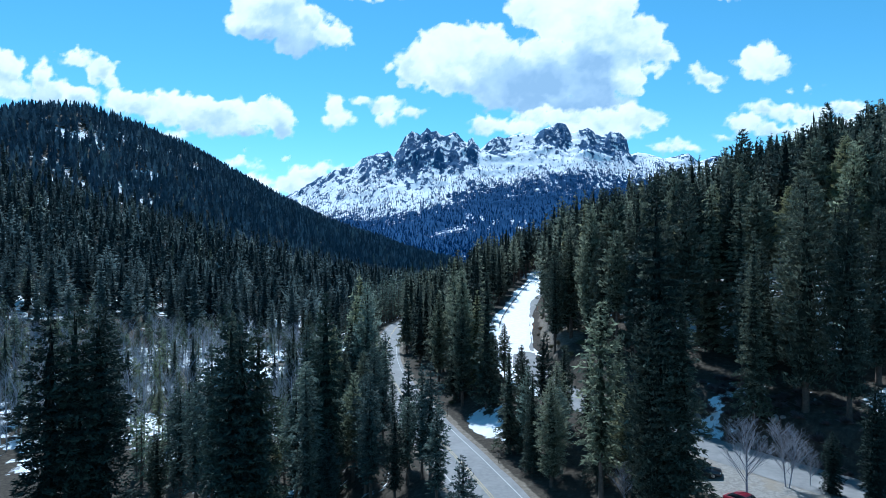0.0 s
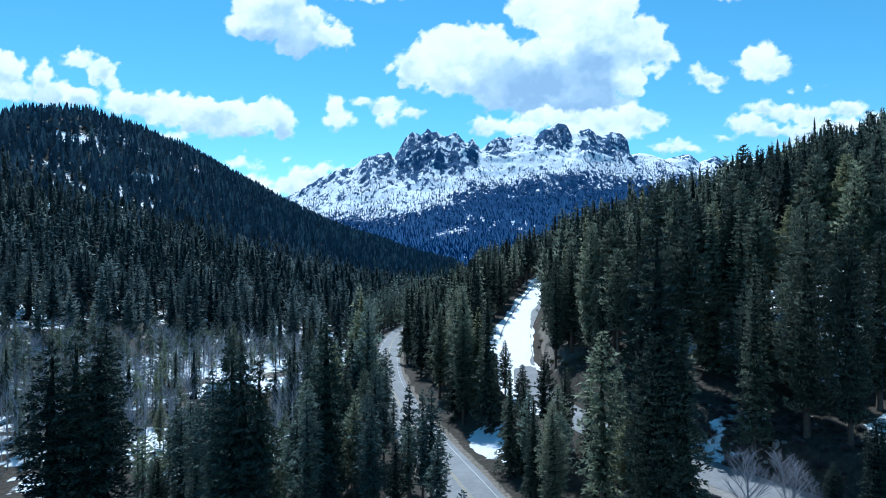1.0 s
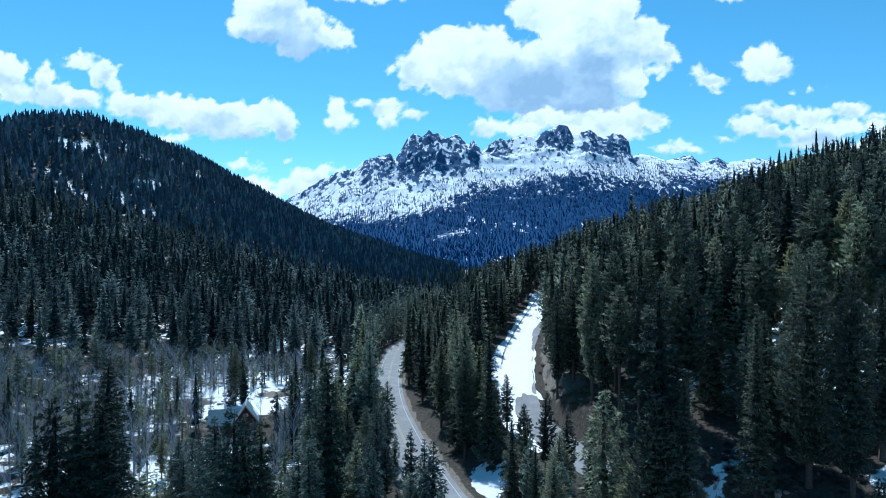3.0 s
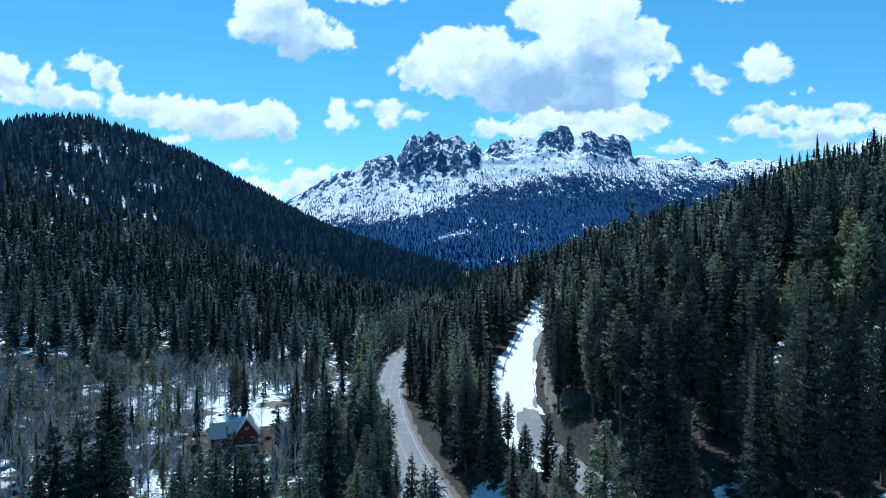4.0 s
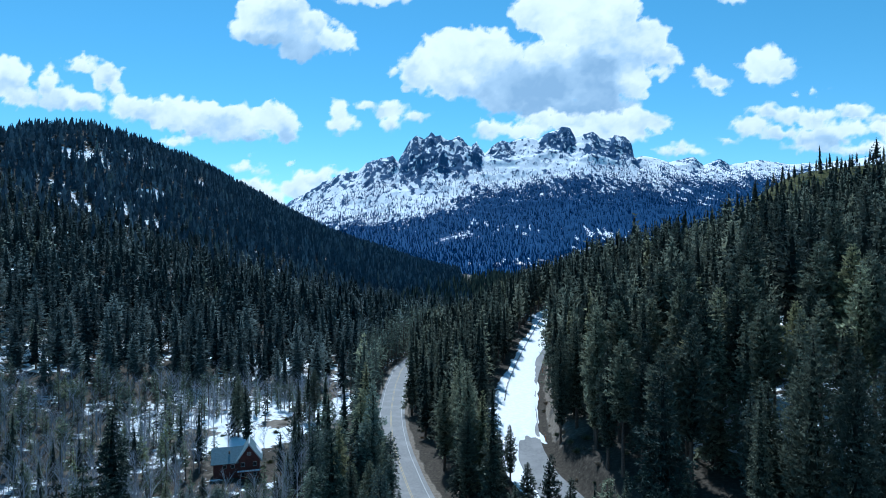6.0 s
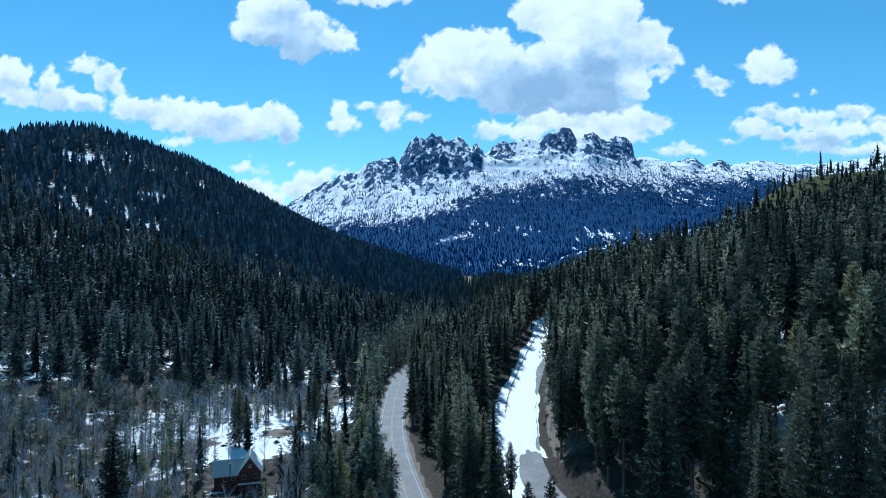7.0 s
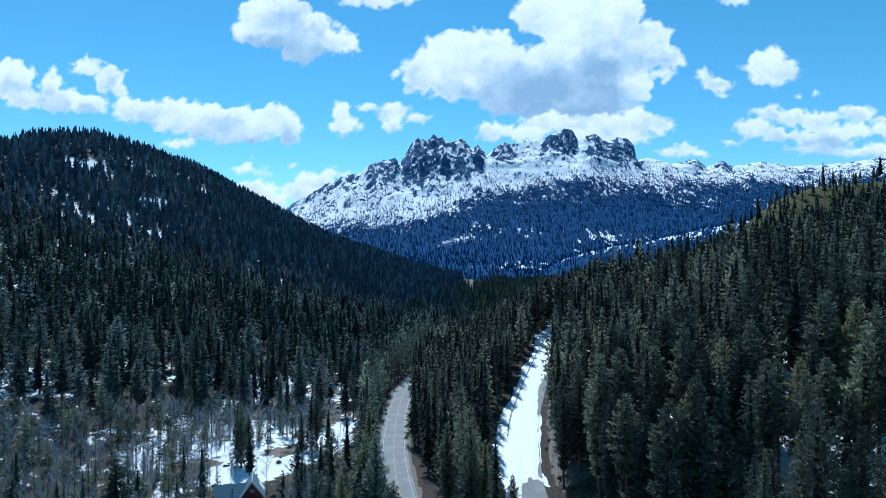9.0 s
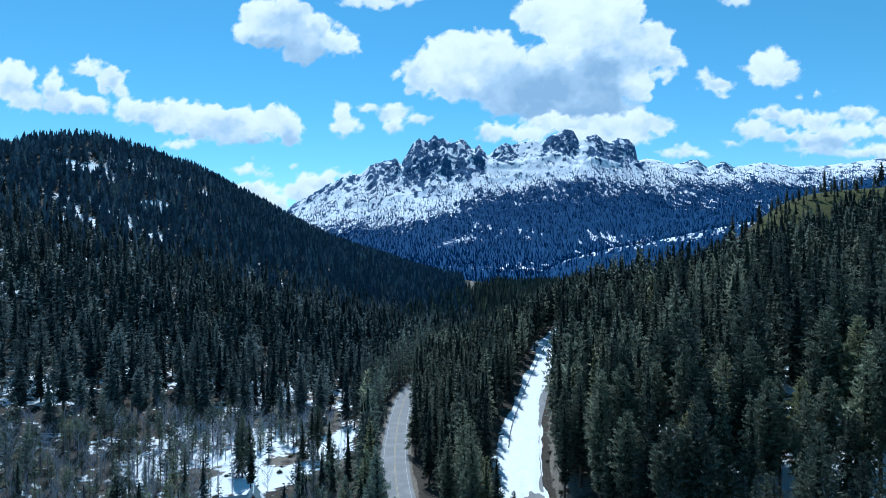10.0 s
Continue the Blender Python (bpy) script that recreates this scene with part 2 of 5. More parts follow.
def mountain_material():
    m, nt, p = material("mountain_side")
    fine, mid = noise_node(nt, 0.045, 8, 0.7), noise_node(nt, 0.008, 5, 0.6)
    # rock and forest floor are coloured blue to stand in for distance haze
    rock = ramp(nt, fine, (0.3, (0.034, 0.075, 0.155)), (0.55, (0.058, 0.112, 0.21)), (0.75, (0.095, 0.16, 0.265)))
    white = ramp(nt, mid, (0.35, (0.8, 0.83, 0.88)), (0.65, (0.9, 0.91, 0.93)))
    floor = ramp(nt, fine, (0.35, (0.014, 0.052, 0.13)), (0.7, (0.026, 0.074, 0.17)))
    drawn = nt.nodes.new("ShaderNodeVectorMath")
    drawn.operation = "MULTIPLY"
    nt.links.new(nt.nodes.new("ShaderNodeNewGeometry").outputs["Position"], drawn.inputs[0])
    drawn.inputs[1].default_value = (1.0, 0.45, 0.75)
    ledges = noise_node(nt, 0.026, 11, 0.72, drawn.outputs[0])
    crag = smooth(nt, 0.48, 0.52, calc(nt, "ADD", attr(nt, "rock"), calc(nt, "MULTIPLY_ADD", ledges, 3.2, -1.6)))
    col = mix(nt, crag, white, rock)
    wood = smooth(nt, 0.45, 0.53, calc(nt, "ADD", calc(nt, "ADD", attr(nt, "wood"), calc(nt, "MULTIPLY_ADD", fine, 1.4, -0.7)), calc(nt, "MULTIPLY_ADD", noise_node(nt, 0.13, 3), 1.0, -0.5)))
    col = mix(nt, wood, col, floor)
    nt.links.new(col, p.inputs["Base Color"])
    p.inputs["Roughness"].default_value = 0.95
    p.inputs["Specular IOR Level"].default_value = 0.03
    bump(nt, p, fine, 0.8, 5.0)
    return m


GROUND, MOUNTAIN = ground_material(), mountain_material()
ASPHALT = surface("asphalt", (0.19, 0.19, 0.19), (0.24, 0.235, 0.23), 1.6, 0.85, relief=0.01, c=(0.27, 0.265, 0.26))
WHITE_LINE = surface("white_road_paint", (0.42, 0.42, 0.41), (0.6, 0.6, 0.58), 5.0, 0.7)
YELLOW_LINE = surface("yellow_road_paint", (0.4, 0.31, 0.14), (0.5, 0.4, 0.2), 5.0, 0.7)
GRAVEL = surface("gravel", (0.2, 0.18, 0.16), (0.32, 0.3, 0.27), 2.5, 0.95, relief=0.05, c=(0.26, 0.22, 0.17))
SNOW = surface("old_snow", (0.8, 0.82, 0.85), (0.9, 0.9, 0.91), 0.9, 0.75, relief=0.05)

# ---- ground sheet ----
angles = np.radians(np.concatenate((np.linspace(-180, -46, 36)[:-1], np.arange(-46, 46.01, 0.5), np.linspace(46, 180, 36)[1:])))
radii = np.concatenate(([0.01, 8, 16], 24 * 1.0125 ** np.arange(0, 340), (1700, 2000, 2600, 3400, 4200, 4900)))
rr, aa = np.meshgrid(radii, angles, indexing="ij")
gx, gy = rr * np.sin(aa), rr * np.cos(aa)
gz = height(gx, gy)
gz = gz * (1 - step(1500, 1700, rr)) + -25 * step(1500, 1700, rr)
rx, sx = smooth_line(road_x, gy), smooth_line(side_x, gy)
big, small = fbm(gx / 45, gy / 45, 4, 21), fbm(gx / 9, gy / 9, 3, 25)
hill_s = river_x(gy) - gx
snow = 0.18 + 0.9 * (big - 0.5) + 0.5 * (small - 0.5)
on_flat = step(10, 22, rx - gx) * (1 - step(10, 60, hill_s)) * (1 - step(300, 360, gy))
snow = snow + (0.23 + 0.06 * np.exp(-((gx + 64) / 30) ** 4 - ((gy - 205) / 48) ** 4)) * on_flat * step(90, 150, gy) - 0.02 * on_flat * step(235, 255, gy)
snow = snow + 0.72 * np.exp(-((gx + 66) / 11) ** 2 - ((gy - 195) / 12) ** 2) + 0.25 * np.exp(-((gx + 90) / 18) ** 2 - ((gy - 190) / 26) ** 2) + 0.5 * np.exp(-((gx + 53) / 7) ** 2 - ((gy - 212) / 9) ** 2) + 0.5 * np.exp(-((gx + 45) / 6) ** 2 - ((gy - 238) / 14) ** 2) + 0.4 * np.exp(-((gx + 75) / 9) ** 2 - ((gy - 247) / 9) ** 2) - 0.5 * np.exp(-((gx + 87) / 8) ** 2 - ((gy - 200) / 12) ** 2) - 0.45 * np.exp(-((gx + 60) / 8) ** 2 - ((gy - 219) / 8) ** 2) - 0.6 * np.exp(-((gx + 40) / 9) ** 2 - ((gy - 198) / 15) ** 2) + 0.15 * on_flat * (1 - step(130, 160, gy))
snow = snow + 0.75 * np.exp(-((gx - rx - 8.6) / 3.0) ** 2 - ((gy - 108) / 9) ** 2) + 0.12 * np.exp(-((gx - 43) / 4.5) ** 2 - ((gy - 93) / 3.5) ** 2) + 0.4 * np.exp(-((gx - 59) / 4) ** 2 - ((gy - 80) / 4) ** 2)
snow = snow + (0.1 + 0.6 * hill_gap(gx, gy)) * step(60, 120, hill_s) + 0.16 * step(8, 25, hill_s) * (1 - step(85, 130, hill_s)) * (1 - step(350, 410, gy))
up = gx - sx - 6
snow = snow + 0.3 * step(14, 30, up) * (1 - step(300, 340, gy)) + 0.22 * step(12, 20, up) * (1 - step(45, 70, up)) * step(92, 104, gy) * (1 - step(140, 160, gy))
far_side = step(400, 430, gy)
bank = step(0, 2, up) * (1 - step(7, 12, up)) * step(125, 150, gy) * (1 - step(225, 250, gy))
snow = snow + 0.55 * np.exp(-((gx - sx + 6.6) / 1.7) ** 2) * step(150, 165, gy) * (1 - far_side)
snow = snow - 0.9 * bank - 0.6 * (1 - step(6, 10, np.abs(gx - rx)))
snow = snow + 0.08 * step(16, 26, gx - sx) * (1 - step(95, 112, gx)) * step(98, 108, gy) * (1 - step(170, 190, gy))
crest = step(345, 385, gy + 0.3 * (gx - 137)) * step(60, 130, up)
snow = snow - crest * 0.5
dirt = 0.12 + 0.9 * bank + 0.8 * (1 - step(5.0, 7.0, np.abs(gx - rx))) + (0.15 + 0.22 * step(140, 170, gy)) * on_flat + 0.35 * (big - 0.5)
me = link_mesh("ground", np.stack((gx, gy, gz), -1).reshape(-1, 3), grid_faces(*rr.shape), [GROUND], smooth=True, attrs={"snow": snow, "dirt": dirt, "grass": crest})
tagged(new("ground", me), "brown forest ground with patches of melting snow", "ground", kind="structure")


# ---- roads ----
def ribbon(name, line, level, ys, left, right, lift, mat, across=2, wobble=0.0):
    dx = np.gradient(line(ys), ys)
    nrm = np.sqrt(1 + dx * dx)
    offs = np.linspace(left, right, across)
    v = []
    for o in offs:
        ow = o + (wobble * (fbm(ys / 5 + o, ys * 0 + o, 3, 40) - 0.5) if o in (left, right) else 0)
        v.append(np.stack((line(ys) + ow / nrm, ys - ow * dx / nrm, level(ys) + lift + 0 * ys), -1))
    v = np.stack(v, 1)
    return link_mesh(name, v.reshape(-1, 3), grid_faces(*v.shape[:2]), [mat])


ys = np.arange(20, 470, 2.0)
main_x, main_z = (lambda y: smooth_line(road_x, y)), (lambda y: smooth_line(road_z, y))
branch_x, branch_z = (lambda y: smooth_line(side_x, y)), (lambda y: smooth_line(side_z, y))
road = tagged(new("road", ribbon("road", main_x, main_z, ys, -4.7, 4.7, 0.08, ASPHALT, 5, 0.35)), "grey asphalt two-lane mountain highway, dry", "road", kind="structure")
for o, w, mat, n in ((-3.6, 0.12, WHITE_LINE, "edge_line"), (3.6, 0.12, WHITE_LINE, "edge_line"), (-0.17, 0.1, YELLOW_LINE, "centre_line"), (0.17, 0.1, YELLOW_LINE, "centre_line")):
    mesh_part(n, ribbon(n, main_x, main_z, ys, o - w / 2, o + w / 2, 0.10, mat), road, "worn road paint line")
ys2 = np.arange(40, 440, 2.0)
side_road = tagged(new("side_road", ribbon("side_road", branch_x, branch_z, ys2, -4.2, 4.2, 0.08, ASPHALT, 5, 0.3)), "narrow asphalt side road climbing, mostly under snow", "road", kind="structure")

# snow lying on the side road, ragged at the edges
ly, lx = np.meshgrid(np.arange(112, 400, 0.6), np.arange(-6.8, 5.61, 0.4), indexing="ij")
edge = 2.6 + 1.2 * step(235, 245, ly) + 2.4 * (fbm(ly / 14, lx * 0, 3, 51) - 0.5) + 2.2 * (fbm(ly / 6.5, lx / 3, 4, 52) - 0.5) + 1.7 * (1 - step(192, 202, ly))
cover = edge - lx
cover = np.minimum(cover, lx + 6.3 + 0.8 * (vnoise(ly / 3, lx, 53) - 0.5))
near_bare = (ly - 147 + 17 * (fbm(lx / 3, ly / 9, 3, 54) - 0.5) + np.maximum(-lx - 1.0, 0) * 12)
cover = np.minimum(cover, near_bare * 0.25)
keep = cover > -0.9
ok = keep[:-1, :-1] & keep[1:, :-1] & keep[:-1, 1:] & keep[1:, 1:]
thick = 0.09 + 0.22 * step(0, 2.2, cover) + 0.12 * (fbm(lx / 1.5, ly / 4, 3, 55) - 0.5)
sxl = branch_x(ly)
sv = np.stack((sxl + lx, ly, branch_z(ly) + np.minimum(np.maximum(thick, 0.1), 0.082 + 0.22 * cover)), -1).reshape(-1, 3)
sf = grid_faces(*keep.shape)[ok.ravel()]
used = np.unique(sf)
remap = np.zeros(len(sv), int)
remap[used] = np.arange(len(used))
me = link_mesh("snow_cover", sv[used], remap[sf], [SNOW], smooth=True)
tagged(new("snow_cover", me), "ragged white snow cover lying on the side road", "snow", kind="structure")

# ---- the far mountain ----
# bearing (x over y, thousandths) and height of the summit ridge in metres
RIDGE_U = (-420, -330, -277, -230, -202, -174, -146, -135, -109, -90, -81, -75, -70, -62, -51, -42, -37, -33, -27, -20, -10, -3, 7, 17, 25, 33, 40, 48, 55, 62, 77, 91, 105, 115, 133, 150, 166, 180, 189, 202, 210, 226, 240, 251, 260, 273, 292, 303, 308, 320, 343, 366, 390, 405, 422, 435, 450, 464, 487, 511, 562, 609, 655, 719, 842)
RIDGE_Z = (215, 262, 354, 470, 542, 594, 622, 670, 706, 722, 678, 730, 758, 818, 854, 846, 834, 850, 882, 854, 862, 842, 834, 858, 834, 798, 782, 822, 774, 742, 798, 834, 822, 838, 854, 830, 886, 894, 922, 914, 854, 870, 894, 850, 834, 858, 866, 814, 710, 722, 702, 674, 698, 718, 654, 678, 694, 654, 670, 686, 658, 666, 682, 730, 800)
col_u = np.concatenate((np.linspace(-0.9, -0.34, 60)[:-1], np.linspace(-0.34, 0.74, 680), np.linspace(0.74, 1.1, 40)[1:]))
row_t = np.concatenate((np.linspace(0, 0.55, 75)[:-1], np.linspace(0.55, 1.0, 120), np.linspace(1.0, 1.08, 9)[1:]))
tt, uu = np.meshgrid(row_t, col_u, indexing="ij")
my = 1500 + 2800 * tt
mx = uu * my
crest_z = np.interp(uu * 1000, RIDGE_U, RIDGE_Z)
power = 2.25 - 0.75 * step(0.1, 0.5, uu) - 0.3 * (1 - step(-0.2, -0.1, uu))
prof = np.clip(tt, 0, 1) ** power
crags = ridged(mx / 420, my / 420, 6, 61)
# rock faces: from bearing, to bearing, how far down, how bare
crag_at = np.zeros(uu.shape)
for u0, u1, low, bare in ((-0.138, -0.085, 0.86, 0.75), (-0.078, 0.036, 0.84, 1.0), (0.04, 0.058, 0.88, 0.9), (0.07, 0.108, 0.93, 1.0), (0.15, 0.212, 0.92, 1.0), (0.226, 0.318, 0.87, 0.95), (-0.06, -0.02, 0.76, 0.6), (0.39, 0.42, 0.96, 0.6), (0.44, 0.465, 0.96, 0.7), (-0.28, -0.15, 0.95, 0.55)):
    crag_at = np.maximum(crag_at, bare * step(u0 - 0.006, u0 + 0.006, uu) * (1 - step(u1 - 0.006, u1 + 0.006, uu)) * step(low - 0.05, low + 0.02, tt))
crest_z = crest_z + (4 + 8 * crag_at) * (ridged(uu * 60, uu * 7, 3, 63) - 0.45)
gully = ridged(mx / 150 + 0.8 * crags, my / 210 + 0.5 * crags, 5, 71)
wx, wy = mx + 60 * (fbm(mx / 90, my / 90, 3, 68) - 0.5), my + 160 * (fbm(mx / 120, my / 120, 3, 69) - 0.5)
mass = 0.55 * fbm(wx / 44 + wy / 260, wy / 90, 6, 73) + 0.45 * ridged(wx / 30 - wy / 140, wy / 75, 5, 74)
chute = step(0.86, 0.95, 1 - np.abs(2 * vnoise(wx / 48 + 0.5 * wy / 200, wy / 400, 75) - 1))
stone = step(0.53, 0.57, mass + 0.2 * crag_at - 0.05) * (1 - 0.9 * chute) * step(0.5, 0.7, tt) * (1 - 0.6 * step(0.33, 0.36, uu) * (1 - crag_at))
rough = step(0.3, 0.75, tt) * (1 - step(0.93, 1.0, tt)) * 50 * (1 - 0.5 * step(0.28, 0.36, uu)) * (1 - 0.5 * (1 - step(-0.16, -0.1, uu))) + 12
pad = np.pad(crest_z, ((0, 0), (40, 40)), mode="edge")
sums = np.cumsum(pad, axis=1)
broad = (sums[:, 80:] - np.concatenate((np.zeros((len(sums), 1)), sums), 1)[:, :-81]) / 81
mz = -22 + (broad + 22) * prof + (crest_z - broad) * step(0.9, 1.0, tt) + rough * (crags - 0.42) + step(0.5, 0.8, tt) * (1 - step(0.95, 1.0, tt)) * (26 + 40 * crag_at) * (gully - 0.4)
mz = mz + step(0.25, 0.6, tt) * (1 - 0.6 * step(0.95, 1.0, tt)) * (13 * (ridged(mx / 75 + crags, my / 75, 4, 64) - 0.45) + 11 * stone * step(0.55, 0.75, tt))
mz = mz + 30 * crag_at * (1 - 0.7 * step(0.96, 1.0, tt)) * (0.3 + 0.7 * stone) * (ridged(mx / 34, my / 60, 3, 67) - 0.45)
shelf = 42 + (uu - 0.19) * 410 + 18 * (fbm(mx / 160, my / 160, 4, 80) - 0.5)
shelf_on = step(0.08, 0.2, uu)
near_rise = -22 + (shelf + 22) * step(1500, 2000, my) - 0.4 * softplus(my - 2010, 30)
mz = np.maximum(mz, np.where(shelf_on > 0, near_rise * shelf_on - 40 * (1 - shelf_on), -50))
mz = mz - np.maximum(tt - 1.0, 0) * 3500
du = np.gradient(mz, axis=0) / np.gradient(my, axis=0)
dv = np.gradient(mz, axis=1) / np.maximum(np.gradient(mx, axis=1), 1e-3)
steep = np.sqrt(du * du + dv * dv)
rock = 0.3 + 0.08 * (1 - step(-0.12, -0.05, uu)) + 0.03 * step(0.7, 0.85, tt) + 0.16 * (stone - 0.3) + 0.3 * crag_at - 0.2 * chute + 0.12 * step(1.2, 2.2, steep) + 0.1 * step(0.33, 0.36, uu)
tree_line = 0.75 + 0.15 * step(-0.06, 0.06, uu) + 0.14 * (fbm(mx / 300, my / 300, 4, 95) - 0.5) + 0.07 * step(0.3, 0.4, uu)
streaks = fbm(mx / 15, my / 70, 3, 103)
open_part = 0.4 * (fbm(mx / 190, my / 300, 4, 97) - 0.5)
trees_here = 0.9 * (1 - step(-0.22, 0.1, tt - tree_line)) + 0.55 * step(0.33, 0.37, uu) * step(0.52, 0.6, fbm(mx / 150, my / 90, 3, 96)) + open_part + 0.8 * (streaks - 0.5)
wood = 0.95 * (1 - step(-0.3, 0.03, tt - tree_line)) + open_part + 0.9 * (streaks - 0.5) * step(0.3, 0.1, np.abs(tt - tree_line + 0.1))
specks = step(0.58, 0.68, streaks) * step(0.46, 0.6, fbm(mx / 330, my / 420, 3, 107)) * step(0.12, 0.2, tt)
wood, trees_here = wood - 0.6 * specks, trees_here - 0.6 * specks
slide = 0.45 * np.exp(-((uu - 0.0 - 0.6 * (tt - 0.42)) / 0.035) ** 2 - ((tt - 0.43) / 0.04) ** 2) + 0.35 * (streaks - 0.5) * np.exp(-((uu - 0.02) / 0.07) ** 2 - ((tt - 0.44) / 0.08) ** 2)
wood, trees_here = wood - slide, trees_here - slide
wood = wood - 0.85 * shelf_on * np.exp(-((my - 1950) / 85) ** 2) * step(0.12, 0.2, uu) * step(0.5, 0.58, fbm(mx / 9, my / 26, 3, 109))
meadow = step(1530, 1560, my) * (1 - step(1600, 1650, my)) * np.exp(-((uu - 0.02) / 0.05) ** 4)
wood = wood - 0.7 * meadow
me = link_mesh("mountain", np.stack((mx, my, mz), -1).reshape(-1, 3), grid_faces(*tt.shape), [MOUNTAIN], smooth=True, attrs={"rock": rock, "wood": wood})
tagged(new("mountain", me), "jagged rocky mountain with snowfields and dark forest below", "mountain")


# ---- conifers ----
def crown_shape(g, h, r, bare, n, size, form, levels=26, spokes=7, slim=0.2):
    """n single sprays of needles on whorled boughs of uneven length: vertices and triangles."""
    lf = (np.arange(levels) + 0.25 + 0.5 * g.random(levels)) / levels
    if form == "pine":
        prof = np.minimum(1.0, (1.05 - lf) * 1.9) ** 0.8 * (0.6 + 0.4 * np.minimum(1, lf * 3.5))
    elif form == "column":
        prof = np.minimum(1.0, (1.04 - lf) * 2.6) ** 0.75 * (0.78 + 0.3 * g.random(levels))
    else:
        prof = (1.03 - lf) ** 0.78
    reach = 0.45 + 0.75 * g.random((levels, spokes)) ** 0.8
    reach[g.random((levels, spokes)) < 0.1] = 0.3
    phase = g.random(levels) * 6.283
    weight = prof ** 1.3 + 0.05
    i = g.choice(levels, n, p=weight / weight.sum())
    j = g.integers(0, spokes, n)
    s = 0.3 + 0.7 * g.random(n) ** 0.6
    az = 2 * math.pi * j / spokes + phase[i] + g.normal(0, 0.2, n)
    d = r * prof[i] * reach[i, j] * s
    f = lf[i]
    slope = (-0.12 + 0.7 * f) if form == "pine" else (-0.42 + 0.85 * f)
    z = bare + (h - bare) * f + slope * d - 0.05 * d * d / max(r, 1) + g.normal(0, 0.16 * (h - bare) / levels, n)
    lean = g.normal(0, 0.008, 2)
    c = np.stack((np.cos(az) * d + lean[0] * z, np.sin(az) * d + lean[1] * z, z), -1)
    turn = az + g.normal(0, 0.75, n)
    tip = g.normal(0.55, 0.5, n) if form == "pine" else g.normal(-0.05, 0.45, n)
    length = size * (0.6 + 0.7 * g.random(n)) * (0.55 + 0.45 * prof[i])
    w = length * slim * (0.7 + 0.6 * g.random(n))
    out = np.stack((np.cos(turn) * np.cos(tip), np.sin(turn) * np.cos(tip), np.sin(tip)), -1)
    roll = g.random(n) * 3.1416
    side = np.stack((-np.sin(turn), np.cos(turn), 0 * turn), -1)
    side = side * np.cos(roll)[:, None] + np.cross(out, side) * np.sin(roll)[:, None]
    v = np.stack((c - out * (0.35 * length)[:, None] + side * w[:, None], c - out * (0.35 * length)[:, None] - side * w[:, None], c + out * (0.65 * length)[:, None]), 1)
    top = np.array([(lean[0] * h - 0.14, lean[1] * h, h - 1.3), (lean[0] * h + 0.14, lean[1] * h, h - 1.3), (lean[0] * h, lean[1] * h, h + 0.4)])
    v = np.concatenate((v.reshape(-1, 3), top))
    # lower towards the trunk: paints inner sprays as shaded, outer ones as pale growth
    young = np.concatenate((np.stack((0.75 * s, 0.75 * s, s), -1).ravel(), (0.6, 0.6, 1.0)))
    return v, np.arange(len(v)).reshape(-1, 3), young


def trunk_shape(h, r, sides=6, rings=(0, 0.03, 0.35, 0.7, 1.0)):
    v, f = [], []
    for q in rings:
        rad = r * (1.35 if q == 0 else 1.0) * (1.04 - q)
        for s in range(sides):
            a = 2 * math.pi * s / sides
            v.append((rad * math.cos(a), rad * math.sin(a), h * q - (0.6 if q == 0 else 0)))
    for q in range(len(rings) - 1):
        for s in range(sides):
            a, b = q * sides + s, q * sides + (s + 1) % sides
            f += [(a, b, b + sides), (a, b + sides, a + sides)]
    return np.array(v), np.array(f)


rng = np.random.default_rng(7)
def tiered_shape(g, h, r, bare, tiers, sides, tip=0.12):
    """A spire of ragged, overlapping skirts of boughs."""
    v, f = [], []
    for i in range(tiers):
        q = i / tiers
        z0 = bare + (h - bare) * q
        z1 = bare + (h - bare) * min(1.0, (i + 1.9) / tiers)
        rad = r * (1.02 - q) ** 0.85 * (0.8 + 0.4 * g.random())
        k = len(v)
        for s in range(sides):
            a = 2 * math.pi * (s + 0.5 * (i % 2) + 0.5 * g.random()) / sides
            rr_ = rad * ((1.05 if s % 2 else 0.5) + 0.3 * (g.random() - 0.5))
            v.append((rr_ * math.cos(a), rr_ * math.sin(a), z0 + (g.random() - 0.65) * (h - bare) / tiers))
        v.append((g.normal(0, 0.1), g.normal(0, 0.1), z1))
        f += [(k + s, k + (s + 1) % sides, k + sides) for s in range(sides)]
    # as a crown's core, the low tip value paints it as shaded
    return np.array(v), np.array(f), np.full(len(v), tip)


def joined(*shapes):
    vs, fs, tips, k = [], [], [], 0
    for v, f, tip in shapes:
        vs.append(v), fs.append(f + k), tips.append(tip)
        k += len(v)
    return np.concatenate(vs), np.concatenate(fs), np.concatenate(tips)


def crown_mesh(mat, *shapes):
    v, f, tip = joined(*shapes)
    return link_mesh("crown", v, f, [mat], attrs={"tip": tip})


near_kinds = []          # crown and trunk meshes of pines and firs 30 m high
for i in range(9):
    pine = i % 3 != 2
    r = (3.2 if pine else 3.5) * (0.85 + 0.3 * rng.random())
    bare = (9.5 + 3.0 * rng.random()) if i % 3 == 0 else (4.5 + 2 * rng.random()) if pine else 2.2
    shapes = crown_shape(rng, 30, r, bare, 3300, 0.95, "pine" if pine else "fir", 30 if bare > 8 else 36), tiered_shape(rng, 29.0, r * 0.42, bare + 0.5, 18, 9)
    tv, tf = trunk_shape(29.3, 0.42)
    near_kinds.append((crown_mesh(NEEDLES, *shapes), link_mesh("trunk", tv, tf, [BARK], smooth=True), pine))


